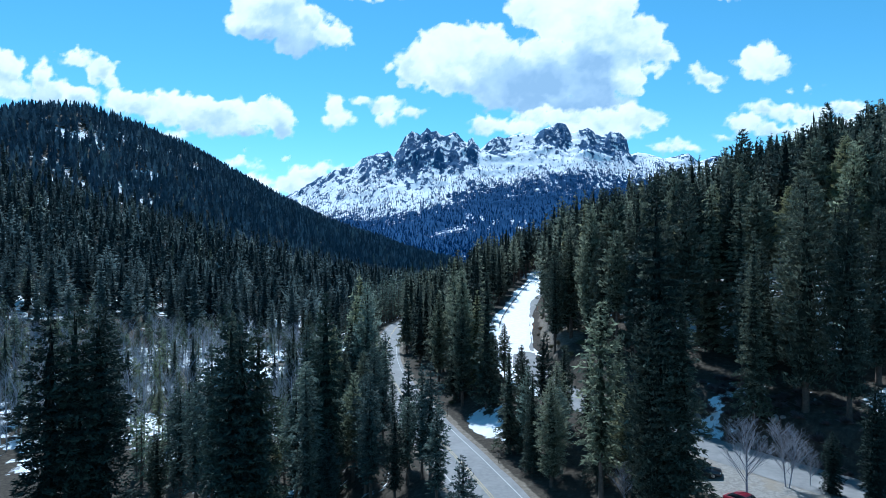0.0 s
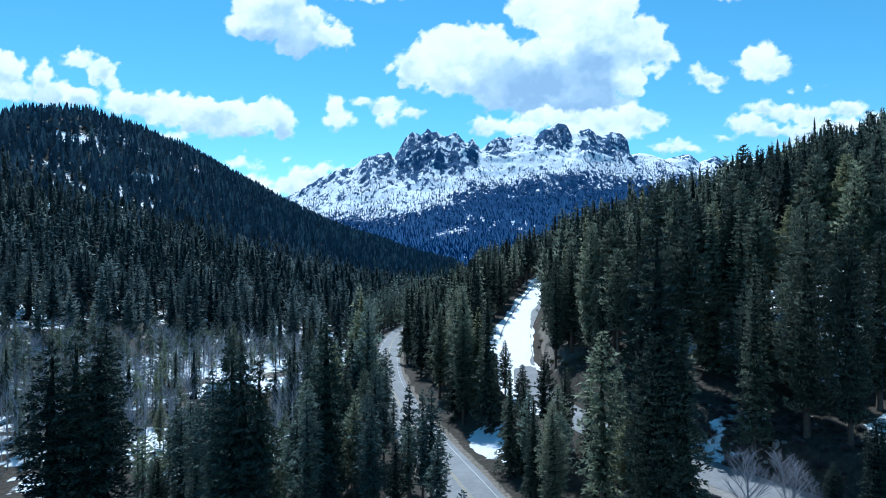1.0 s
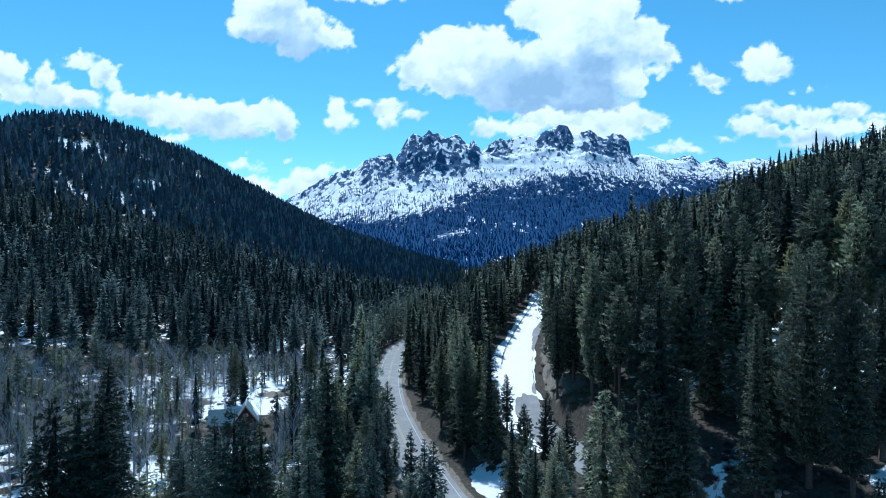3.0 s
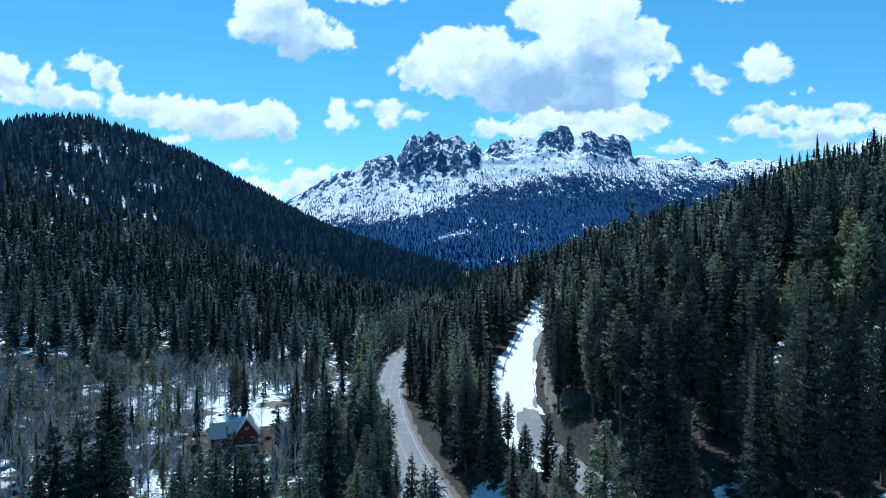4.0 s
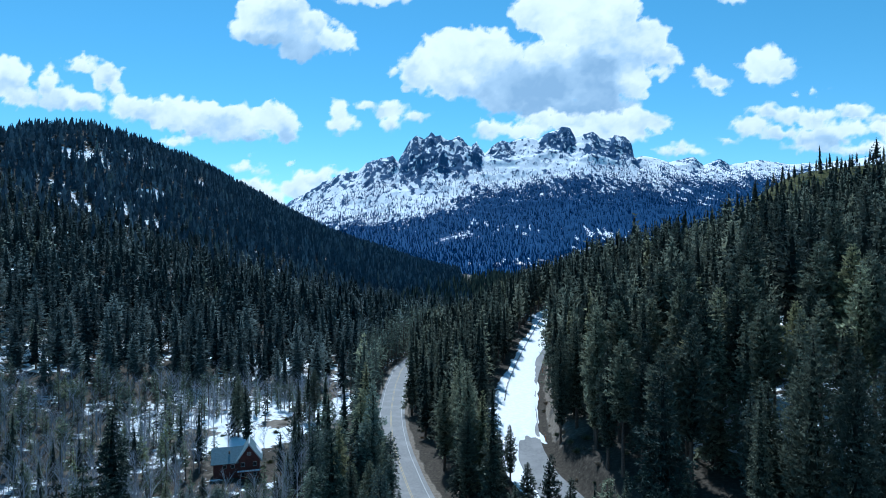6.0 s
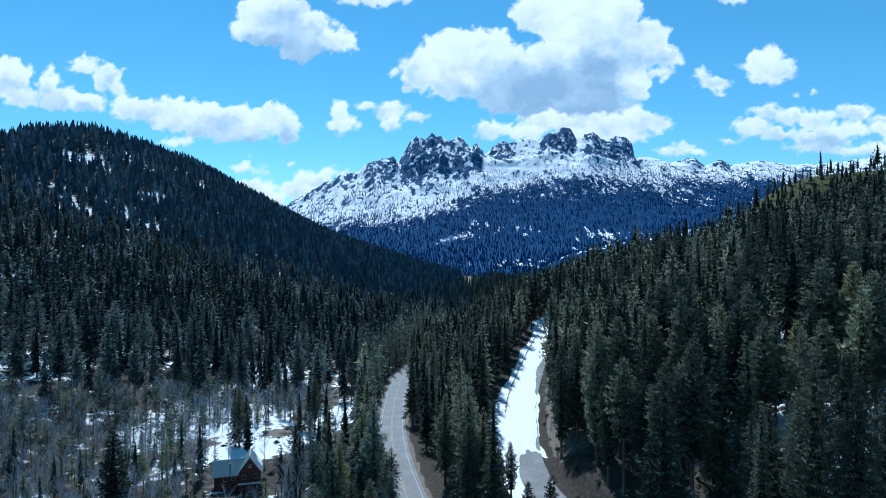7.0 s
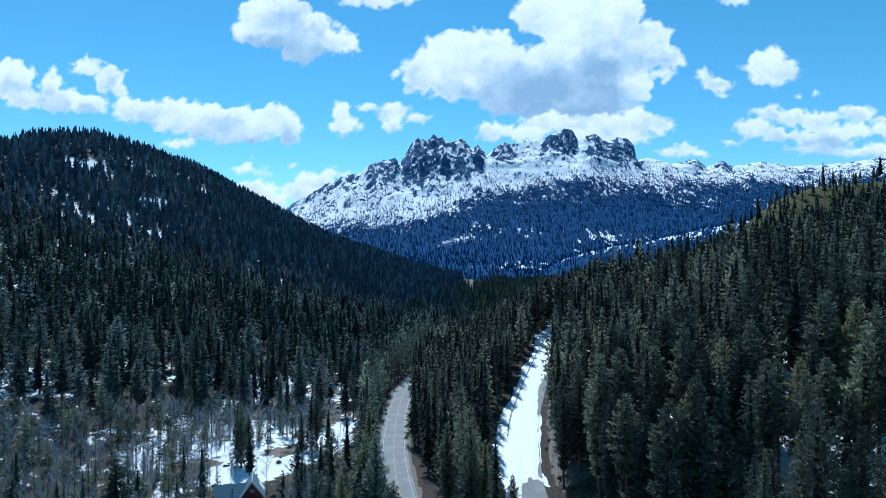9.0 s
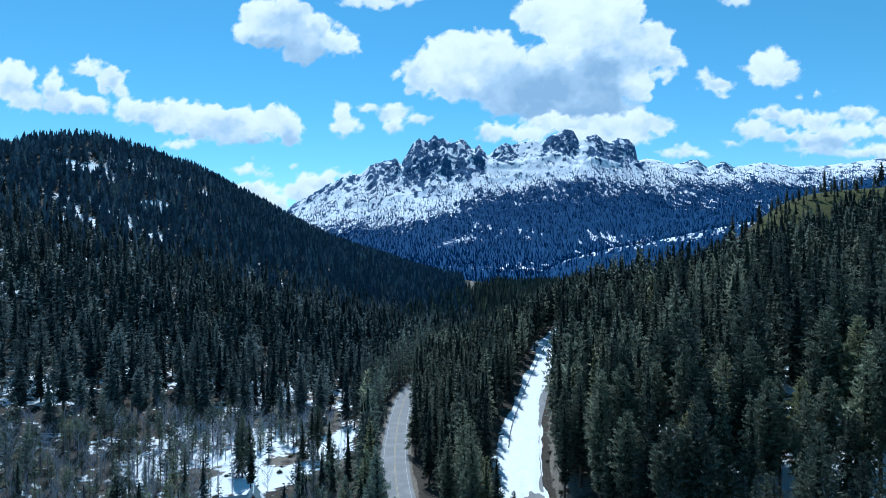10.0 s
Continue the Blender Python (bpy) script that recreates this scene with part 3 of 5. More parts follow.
fine_kinds = []          # finer needles, for the trees that the camera rises past
for i in range(3):
    pine = i != 1
    shapes = crown_shape(rng, 30, 3.3 + 0.3 * i, 3.5 if pine else 2.0, 7500, 0.66, "pine" if pine else "fir", 42, 8), tiered_shape(rng, 29.0, 1.35, 4.0, 24, 11)
    fine_kinds.append((crown_mesh(NEEDLES, *shapes), near_kinds[0][1], pine))

pole_kinds = []          # slim, round-headed pines
for i in range(4):
    shapes = crown_shape(rng, 30, 2.6 + 0.3 * i, 5.0 + i, 2900, 0.85, "column" if i % 2 else "pine", 32), tiered_shape(rng, 28.6, 0.95, 6.0 + i, 16, 8)
    pole_kinds.append((crown_mesh(NEEDLES_POLE, *shapes), near_kinds[0][1], True))

dark_kinds = []          # broad, shaggy, dense firs
for i in range(3):
    shapes = crown_shape(rng, 30, 3.3, 1.5, 11000, 0.55, "column", 30, 9, 0.22), tiered_shape(rng, 28.6, 1.6, 1.5, 20, 11)
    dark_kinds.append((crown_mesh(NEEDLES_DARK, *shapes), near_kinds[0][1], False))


def lod(count, n, size, core, slim=0.2, width=1.0, heart=0.5):
    out = []
    for i in range(count):
        pine = i % 3 == 0
        r = (3.3 if pine else 3.8) * (0.8 + 0.35 * rng.random()) * width
        bare = 8.5 if pine else 4.0
        cv, cf, ct = crown_shape(rng, 30, r, bare, n, size, "pine" if pine else "fir", 22, 6, slim)
        if core:
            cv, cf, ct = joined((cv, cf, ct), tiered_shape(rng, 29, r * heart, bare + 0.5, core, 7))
        tv, tf = trunk_shape(27, 0.36, 3, (0, 1.0))
        out.append((np.concatenate((cv, tv)), np.concatenate((cf, tf + len(cv))), np.concatenate((np.zeros(len(cf)), np.ones(len(tf)))), np.concatenate((ct, np.zeros(len(tv))))))
    return out


def spires(count, tiers, sides):
    out = []
    for i in range(count):
        cv, cf, ct = tiered_shape(rng, 30, (3.4 if i % 3 == 0 else 3.9) * (0.8 + 0.35 * rng.random()), 5.0 if i % 3 == 0 else 2.5, tiers, sides, 0.55)
        out.append((cv, cf, np.zeros(len(cf)), ct))
    return out


LOD1 = lod(9, 720, 1.25, 11, 0.22, 1.0, 0.6)
LOD2 = lod(10, 100, 2.0, 9, 0.26, 1.0, 0.85)
LOD3 = spires(10, 6, 7)
LODY = lod(6, 190, 2.2, 0, 0.16, 0.9)


def wood_of(name, kinds, spots, mats, label):
    """Many trees joined: spots are rows of x, y, z, height, girth."""
    if not len(spots):
        return None
    vs, fs, ms, tones, tips, k = [], [], [], [], [], 0
    which = rng.integers(0, len(kinds), len(spots))
    turn = rng.random(len(spots)) * 6.283
    for (x, y, z, h, g), w, a in zip(spots, which, turn):
        v, f, m, tip = kinds[w]
        c, s = math.cos(a) * g, math.sin(a) * g
        p = np.empty_like(v)
        p[:, 0] = v[:, 0] * c - v[:, 1] * s + x
        p[:, 1] = v[:, 0] * s + v[:, 1] * c + y
        p[:, 2] = v[:, 2] * (h / 30) + z
        vs.append(p), fs.append(f + k), ms.append(m), tips.append(tip), tones.append(np.full(len(v), (a / 6.283) ** 1.0 * 0.8 + 0.2 * (math.sin(x * 0.05) * math.cos(y * 0.04) + 1) / 2))
        k += len(v)
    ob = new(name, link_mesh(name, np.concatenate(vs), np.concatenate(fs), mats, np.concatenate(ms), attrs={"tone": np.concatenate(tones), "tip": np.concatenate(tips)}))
    return tagged(ob, label, "forest", kind="stuff")


def scatter(x0, x1, y0, y1, cell, chance, seed):
    """Jittered spots over a stretch of the plan, kept by chance(x, y)."""
    g = np.random.default_rng(seed)
    cx, cy = np.meshgrid(np.arange(x0, x1, cell), np.arange(y0, y1, cell))
    px = (cx + cell * (0.5 + 0.75 * (g.random(cx.shape) - 0.5))).ravel()
    py = (cy + cell * (0.5 + 0.75 * (g.random(cx.shape) - 0.5))).ravel()
    ok = g.random(px.shape) < chance(px, py)
    return px[ok], py[ok]


def clear_of_roads(x, y):
    rx, sx = smooth_line(road_x, y), smooth_line(side_x, y)
    return ((x < rx - 5.8) | (x > rx + 8.5) | (y > 330)) & ((x < sx - 7.0) | (x > sx + 7.0 + 0.8 * ((y > 130) & (y < 235))) | (y > 345))


def right_hill(x, y):
    sx = smooth_line(side_x, y)
    crest = y + 0.3 * (x - 137)
    c = np.where(x > sx + 7, 0.92, 0.0) * (y > 74) * (crest < 450)
    c = c * np.where((crest > 378) & (x > 125), np.where(crest > 404 + 0.5 * np.clip(225 - x, 0, 60), 0.05, 0.95), 1.0)
    c = c * np.where((y < 100) & (x < sx + 11), 0.3, 1.0)
    c = c * np.where((x > 66) & (x < 105) & (y > 98) & (y < 182), 0.78, 1.0)
    return c * clear_of_roads(x, y)


def spur(x, y):
    rx, sx = smooth_line(road_x, y), smooth_line(side_x, y)
    inside = ((x > rx + np.where(y > 200, 6.4, 8.5)) & (x < sx - np.where(y > 150, 9.6, 7)) & (y > 84) & (y <= 345)) | ((y > 345) & (x > rx - 30) & (x < sx + 10) & (y < 470))
    inside = inside | ((x > rx + 8.5) & (x < sx - 16) & (y > 74) & (y <= 84))
    gap = (x < rx + 11.5) & (y > 96) & (y < 118)
    return np.where(inside & ~gap, 0.85, 0.0)


def roadside(x, y):
    rx = smooth_line(road_x, y)
    inside = (x < rx - np.where(y < 135, 5.9, 6.8)) & (x > rx - 22) & (y > 80) & (y < 345)
    thin = (y > 140) & (y < 275) & (x < rx - 11.5)
    return np.where(inside, np.where(thin, 0.06, 0.82), 0.0)


def open_ground(x, y):
    """The snowy clearing by the cabin, 1 in its middle."""
    strip = np.interp(y, (165, 205, 246, 285), (-58, -52, -43, -48))
    return np.maximum(np.exp(-((x + 66) / 20) ** 4 - ((y - 205) / 30) ** 4), np.exp(-((x - strip) / 14) ** 4 - ((y - 225) / 62) ** 4))


def flats(x, y):
    rx, s = smooth_line(road_x, y), river_x(y) - x
    c = 0.45 * (x < rx - 20) * ((x > -58) | (y > 122)) * (s < 40 + np.maximum(240 - y, 0)) * (y > 92) * (y < 262)
    c = c * (1 - 0.97 * open_ground(x, y)) * (0.45 + 0.9 * fbm(x / 25, y / 25, 2, 131))
    house = (np.abs(x + 58) < 11) & (y > 142) & (y < 182)
    return np.where(house, 0.0, c)


def thicket(x, y):
    rx, s = smooth_line(road_x, y), river_x(y) - x
    c = 1.0 * (x < rx - 18) * (s < 45 + np.maximum(240 - y, 0)) * (y > 120) * (y < 272) * (1 - 0.9 * open_ground(x, y))
    house = (np.abs(x + 58) < 11) & (y > 142) & (y < 182)
    return np.where(house, 0.0, c * (0.3 + 1.2 * step(0.4, 0.6, fbm(x / 30, y / 30, 2, 133))))


def left_hill(x, y):
    s = river_x(y) - x
    c = 0.93 * step(-45, -10, s + 0.5 * np.maximum(y - 262, 0)) * ((s > 5) | (y > 258)) * (y > 256 - 2.0 * np.maximum(s - 40, 0)) * (y > 140)
    c = c * (1 - 0.72 * hill_gap(x, y)) * np.where((s < 110) & (y < 400), 0.85, 1.0)
    return np.where((y < 1520) & (x > -545), c, 0.0) * (np.abs(x) < 0.8 * y) * (x < smooth_line(road_x, y) - 17)


def valley_floor(x, y):
    return np.where((x > river_x(y) - 40) & (x < 0.25 * y) & (y > 430), 0.8, 0.0)


# trees that stand out singly: x, y, height of the top
DARK = [(-46.6, 72, 23.8), (-44, 72.5, 25.4), (-42.6, 75, 23.6), (-68.5, 123, 19.5), (-23, 66, 25.0), (-20.4, 67, 22.6), (-21.6, 65, 23.4), (-17.8, 92, 24.6), (25, 71, 38.4), (47, 66, 16.5), (44, 68.5, 10.5), (50.5, 70, 15.0)]
YOUNG = [(58, 92, 21.5), (64, 95, 24), (68, 97, 25.5), (60, 98.5, 23), (66, 90, 21), (71, 94, 24.5), (52, 98, 22), (62, 90, 20), (75, 99, 28), (55, 103, 24)]
SINGLES = DARK + YOUNG + [(-19, 84, 15), (-33.5, 88, 17), (-37.5, 92, 11), (-42, 97, 9), (-23, 95, 10), (-35, 106, 7), (-46, 110, 7), (-52, 118, 5), (231, 378, 117), (262, 372, 120), (178, 385, 88), (188, 372, 95), (-11.5, 121, 11), (-13.5, 130, 12), (-9.4, 113, 7), (-15.3, 138, 12), (89, 290, 69), (-70, 202, 10.5), (-71.8, 203.5, 9), (-68.3, 204, 6.5), (-51, 221, 10), (-49.3, 222.5, 8), (-54, 219, 4), (-47, 232, -3), (-30.5, 150, 5), (-28, 158, 6), (-33, 163, 2),
           (18.5, 71, 25), (41, 103, 40), (65, 132, 57), (80, 125, 61), (69, 102, 49), (78, 138, 58), (36, 128, 41),
           (59, 121, 48), (7, 126, 22.6), (-0.8, 75, 11.5), (2.0, 60, 10.5), (-10, 101, 9), (-12, 126, 14), (17, 103, 17), (14, 108, 14),
           (19, 95, 16), (12.5, 89, 14), (23.7, 68.5, 25), (27, 68.5, 27.5), (16, 84, 12), (24, 83, 19), (57, 84, 25), (52, 88, 23), (50, 93, 24), (55, 96, 36), (47, 95, 30), (90, 112, 58), (73, 92, 46)]
spots = [(x, y, t - float(height(x, y))) for x, y, t in SINGLES + [(56, 118, 45), (61, 128, 47), (49, 137, 43)]]
for fn, box, cell, seed, lo, hi in ((right_hill, (10, 330, 70, 480), 6.0, 1, 22, 33), (spur, (-60, 150, 72, 480), 5.1, 2, 20, 28),
                                    (roadside, (-60, 30, 78, 350), 4.3, 3, 15, 24), (flats, (-230, 0, 90, 340), 5.2, 4, 8, 18)):
    px, py = scatter(*box, cell, fn, seed)
    g = np.random.default_rng(seed + 50)
    hs = lo + (hi - lo) * g.random(len(px)) ** 1.2
    if fn is spur:
        hs = np.where(py < 112, 0.6 * hs, np.where((py < 150) & (px > smooth_line(side_x, py) - 13), 0.45 * hs, hs))
    if fn is flats:
        hs = np.where((py > 100) & (py < 150) & (np.abs(px + 50) < 22), 0.62 * hs, hs)
    if fn is roadside:
        hs = np.where(py < 125, np.where((px > smooth_line(road_x, py) - 10) & (py > 90), 0.38, 0.78) * hs, np.where(px > smooth_line(road_x, py) - 11.5, 1.2 * hs, hs))
    if fn is right_hill:
        hs = np.where(px > 110, hs * (1 - 0.66 * step(295, 355, py + 0.3 * (px - 137))), hs)
    for x, y, h in zip(px, py, hs):
        if all((x - a) ** 2 + (y - b) ** 2 > 9 for a, b, _ in SINGLES) and abs(x) < 0.82 * y + 6:
            spots.append((x, y, h))
light_green = {(x, y) for x, y, _ in YOUNG} | {(57, 84), (52, 88), (18.5, 71), (47, 95), (16, 84), (12.5, 89), (73, 92), (69, 102), (90, 112)}
single, shady = {(x, y) for x, y, _ in SINGLES}, {(x, y) for x, y, _ in DARK}
spots.sort(key=lambda s: (s[0] ** 2 + s[1] ** 2) * (0.0 if s[:2] in single and s[1] < 260 and s[1] > 140 else 1.0))
zs = height(np.array([s[0] for s in spots]), np.array([s[1] for s in spots]))
NEAR = 235
for i, ((x, y, h), z) in enumerate(zip(spots[:NEAR], zs[:NEAR])):
    kind = 3 * (i % 3) if (x > 32 and y > 95 and i % 5 < 4) else 3 * (i % 3) + 1 + i % 2
    crown_me, trunk_me, pine = near_kinds[kind]
    if y < 92:
        crown_me, trunk_me, pine = fine_kinds[i % 3]
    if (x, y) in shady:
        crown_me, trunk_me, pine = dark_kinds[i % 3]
    elif (x < float(road_x(y)) - 5 and i % 6 and y < 140) or (x, y) in light_green:
        crown_me, trunk_me, pine = pole_kinds[i % 4]
    tree = new("conifer")
    tree.empty_display_size = 1
    mesh_part("trunk", trunk_me, tree)
    mesh_part("crown", crown_me, tree)
    g = (h / 30) ** 0.75 * (0.85 + 0.3 * rng.random())
    tree.matrix_basis = pose(x, y, z - 0.1, 0, 0, 360 * rng.random()) @ Matrix.Diagonal((g, g, h / 30, 1))
    size = "young" if h < 15 else "tall"
    tagged(tree, f"{size} dark green {'pine with a bare lower trunk' if pine else 'fir with drooping branches'}", "tree", "conifers near the road")
rest = np.array([(x, y, z - 0.1, h, (h / 30) ** 0.75 * (0.85 + 0.3 * rng.random())) for (x, y, h), z in zip(spots[NEAR:], zs[NEAR:])])
dist = np.hypot(rest[:, 0], rest[:, 1])
low = rest[:, 0] < road_x(rest[:, 1]) - 6
wood_of("forest_flat", LOD1, rest[low & (dist < 200)], [NEEDLES_FLAT, BARK], "grey-green pines scattered over the river flat")
wood_of("forest_riverside", LODY, rest[low & (dist >= 200)], [NEEDLES_FLAT, BARK], "slender grey-green pines along the river")
rest, dist = rest[~low], dist[~low]
wood_of("forest_near", LOD1, rest[dist < 270], [NEEDLES_WOOD, BARK], "dense dark green conifers beside the roads")
wood_of("forest_slope", LOD2, rest[dist >= 270], [NEEDLES_WOOD, BARK], "dense dark green conifers on the slope")


px, py = scatter(-215, -20, 100, 320, 5.0, lambda x, y: np.minimum(1.0, 1.1 * flats(x, y) + 0.005 * open_ground(x, y)) * (y > 100), 45)
yh = 6 + 8 * np.random.default_rng(46).random(len(px))
wood_of("young_pines", LODY, np.stack((px, py, height(px, py) - 0.1, yh, (yh / 30) ** 0.62), -1), [NEEDLES_YOUNG, BARK], "thin young olive-green pines on the river flat")


def far_spots(fn, box, cell, seed, lo, hi):
    px, py = scatter(*box, cell, fn, seed)
    g = np.random.default_rng(seed + 70)
    h = lo + (hi - lo) * g.random(len(px))
    return np.stack((px, py, height(px, py) - 0.2, h, (h / 30) ** 0.7 * (0.9 + 0.3 * g.random(len(px)))), -1)


hill = np.concatenate((far_spots(lambda x, y: left_hill(x, y) * (np.hypot(x, y) < 520), (-560, 40, 140, 560), 8.6, 31, 19, 35),
                       far_spots(lambda x, y: left_hill(x, y) * (np.hypot(x, y) >= 520), (-560, 40, 240, 1520), 7.6, 32, 17, 30)))
dist = np.hypot(hill[:, 0], hill[:, 1])
dither = dist + 190 * (np.random.default_rng(77).random(len(dist)) - 0.5)
hill[:, 3] *= 0.9 * (1 - 0.22 * step(500, 700, dist))
hill[:, 4] *= 1.12
wood_of("forest_hill_foot", LOD1, hill[dist < 370], [NEEDLES_HILL, BARK], "dark conifers with bare trunks at the foot of the hill")
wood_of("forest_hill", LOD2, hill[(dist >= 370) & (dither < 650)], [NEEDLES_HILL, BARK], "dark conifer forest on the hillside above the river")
wood_of("forest_hilltop", LOD3, hill[(dist >= 370) & (dither >= 650)], [NEEDLES_HILLTOP_HAZED, BARK], "dark conifer forest covering the upper hill")
floor_wood = far_spots(valley_floor, (-60, 400, 430, 1520), 11.0, 33, 16, 28)
wood_of("forest_valley", LOD3, floor_wood, [NEEDLES_WOOD, BARK], "conifer forest filling the valley beyond the bend")

# the mountain's woods: slim spires of two crossed tiers each
pick = np.random.default_rng(91)
cell_area = np.abs(np.gradient(my, axis=0) * np.gradient(mx, axis=1))
want = np.clip(step(0.25, 0.75, trees_here) * 0.95 + (0.5 + 0.45 * (1 - step(0.0, 0.1, uu))) * (1 - step(0.8, 0.94, tt)) * step(0.42, 0.62, fbm(mx / 90, my / 200, 3, 99)) + 0.02, 0, 1) * (tt < np.where(uu > 0.31, 0.975, 0.9)) * (uu > -0.36) * (uu < 0.75) * cell_area / 240
want = np.where((crag_at > 0.4) & (tt > 0.78), 0.0, want) * (1 - meadow)
want[tt < 0.05] *= 0.4
n_at = pick.poisson(np.clip(want, 0, 3)).ravel()
at = np.repeat(np.arange(len(n_at)), n_at)
jx, jy = pick.normal(0, 5, len(at)), pick.normal(0, 8, len(at))
bx, by, bz = mx.ravel()[at] + jx, my.ravel()[at] + jy, mz.ravel()[at]
hh = 11 + 11 * pick.random(len(at))
ww = hh * (0.09 + 0.05 * pick.random(len(at)))
unit = []
for lo, hi, w in ((0.04, 0.62, 1.0), (0.36, 1.0, 0.62)):
    for a in range(4):
        unit.append((w * math.cos(a * math.pi / 2 + lo), w * math.sin(a * math.pi / 2 + lo), lo))
    unit.append((0, 0, hi))
unit = np.array(unit)
uf = np.array([(b + a, b + (a + 1) % 4, b + 4) for b in (0, 5) for a in range(4)])
tv = np.empty((len(at), 10, 3))
tv[:, :, 0] = bx[:, None] + unit[None, :, 0] * ww[:, None]
tv[:, :, 1] = by[:, None] + unit[None, :, 1] * ww[:, None]
tv[:, :, 2] = bz[:, None] - 1.5 + unit[None, :, 2] * hh[:, None]
tf = (uf[None] + (np.arange(len(at)) * 10)[:, None, None]).reshape(-1, 3)
tagged(new("forest_mountain", link_mesh("forest_mountain", tv.reshape(-1, 3), tf, [NEEDLES_FAR_HAZED], attrs={"tone": np.repeat(pick.random(len(at)), 10), "tip": np.full(10 * len(at), 0.5)})), "dark conifer forest thinning out on the snowy mountain", "forest", kind="stuff")


# ---- clouds, far behind everything ----
def cloud_material():
    m, nt, p = material("cloud")
    nt.nodes.remove(p)
    where = nt.nodes.new("ShaderNodeNewGeometry").outputs["Position"]
    fine = noise_node(nt, 0.02, 7, 0.68, where)
    body = calc(nt, "ADD", attr(nt, "body"), calc(nt, "MULTIPLY_ADD", fine, 0.5, -0.25))
    alpha = smooth(nt, -0.05, 0.55, body)
    lit = calc(nt, "ADD", attr(nt, "lit"), calc(nt, "MULTIPLY_ADD", noise_node(nt, 0.014, 5, 0.55, where), 0.22, -0.11))
    col = ramp(nt, lit, (0.0, (0.36, 0.5, 0.63)), (0.38, (0.54, 0.67, 0.76)), (0.74, (0.88, 0.91, 0.87)), (1.0, (1.02, 1.02, 0.95)))
    # the cloud glows by itself; its sun and shade are painted into the colour
    e = nt.nodes.new("ShaderNodeEmission")
    nt.links.new(col, e.inputs["Color"])
    e.inputs["Strength"].default_value = 1.0
    t = nt.nodes.new("ShaderNodeBsdfTransparent")
    s = nt.nodes.new("ShaderNodeMixShader")
    nt.links.new(alpha, s.inputs[0])
    nt.links.new(t.outputs[0], s.inputs[1])
    nt.links.new(e.outputs[0], s.inputs[2])
    nt.links.new(s.outputs[0], nt.nodes["Material Output"].inputs["Surface"])
    return m


CLOUD = cloud_material()
CELL = 0.0031
DEPTH = iter(range(4800, 4400, -15))


def cloud(puffs, label, deep=1.0):
    """One cloud: puffs are (bearing, rise, half width, half height) in thousandths of the distance, and how much sun is
    painted on them.
    The sun stands above and behind: each puff is painted paler towards its top, greyer towards its foot."""
    pf = np.array(puffs, float)
    sunlit, pf = pf[:, 4], pf[:, :4] / 1000
    lo_u, hi_u = (pf[:, 0] - 1.35 * pf[:, 2]).min() - 0.012, (pf[:, 0] + 1.35 * pf[:, 2]).max() + 0.012
    lo_v, hi_v = (pf[:, 1] - 1.35 * pf[:, 3]).min() - 0.012, (pf[:, 1] + 1.35 * pf[:, 3]).max() + 0.012
    v_, u_ = np.meshgrid(np.arange(lo_v, hi_v + CELL, CELL), np.arange(lo_u, hi_u + CELL, CELL), indexing="ij")
    big = 0.02 * min(1.0, pf[:, 3].max() / 0.03)
    wu, wv = u_ + big * (fbm(u_ * 45, v_ * 45, 4, 141) - 0.5), v_ + big * (fbm(u_ * 45, v_ * 45, 4, 151) - 0.5)
    wu, wv = wu + 0.01 * (fbm(u_ * 140, v_ * 140, 3, 161) - 0.5), wv + 0.01 * (fbm(u_ * 140, v_ * 140, 3, 171) - 0.5)
    body, total, light = np.full(u_.shape, -1.0), np.full(u_.shape, 1e-6), np.zeros(u_.shape)
    for (cu, cv, a, b), sun_part in zip(pf, sunlit):
        q = np.sqrt(((wu - cu) / a) ** 2 + ((wv - cv) / b) ** 2)
        body = np.maximum(body, np.minimum((1.12 - q) * min(a, b) / 0.016, 1.0))
        w = np.exp(-2.2 * q * q)
        fall = np.clip((wv - cv) / b, -1.1, 1.1)
        total, light = total + w, light + w * np.clip(sun_part + deep * 0.22 * fall, 0, 1.1)
    body = body + 1.0 * (fbm(u_ * 70, v_ * 90, 5, 142) - 0.5)
    edge = np.minimum.reduce((u_ - lo_u, hi_u - u_, v_ - lo_v, hi_v - v_))
    body = body - 1.5 * (1 - step(0.0, 0.01, edge))
    swell = fbm(wu * 34, wv * 46, 4, 143)
    lit = light / total + 0.75 * (swell - 0.5) + 0.2 * (1 - step(0.1, 0.9, body))
    d = next(DEPTH) / np.sqrt(1 + u_ ** 2 + v_ ** 2)
    me = link_mesh("cloud", np.stack((u_ * d, d, 45 + v_ * d), -1).reshape(-1, 3), grid_faces(*u_.shape), [CLOUD], smooth=True, attrs={"body": body, "lit": lit})
    ob = tagged(new("cloud", me), label, "cloud", "clouds over the valley")
    ob.visible_shadow = False
    return ob


def puffs_at(*rows):
    """From a plan of the sky, 1568 units wide: centre right, centre down, half width, half height, and the sun on it where it is not full."""
    return [((x - 786) / 1.073, (443 - y) / 1.073, a / 1.073, b / 1.073, sun_part[0] if sun_part else 0.7) for x, y, a, b, *sun_part in rows]


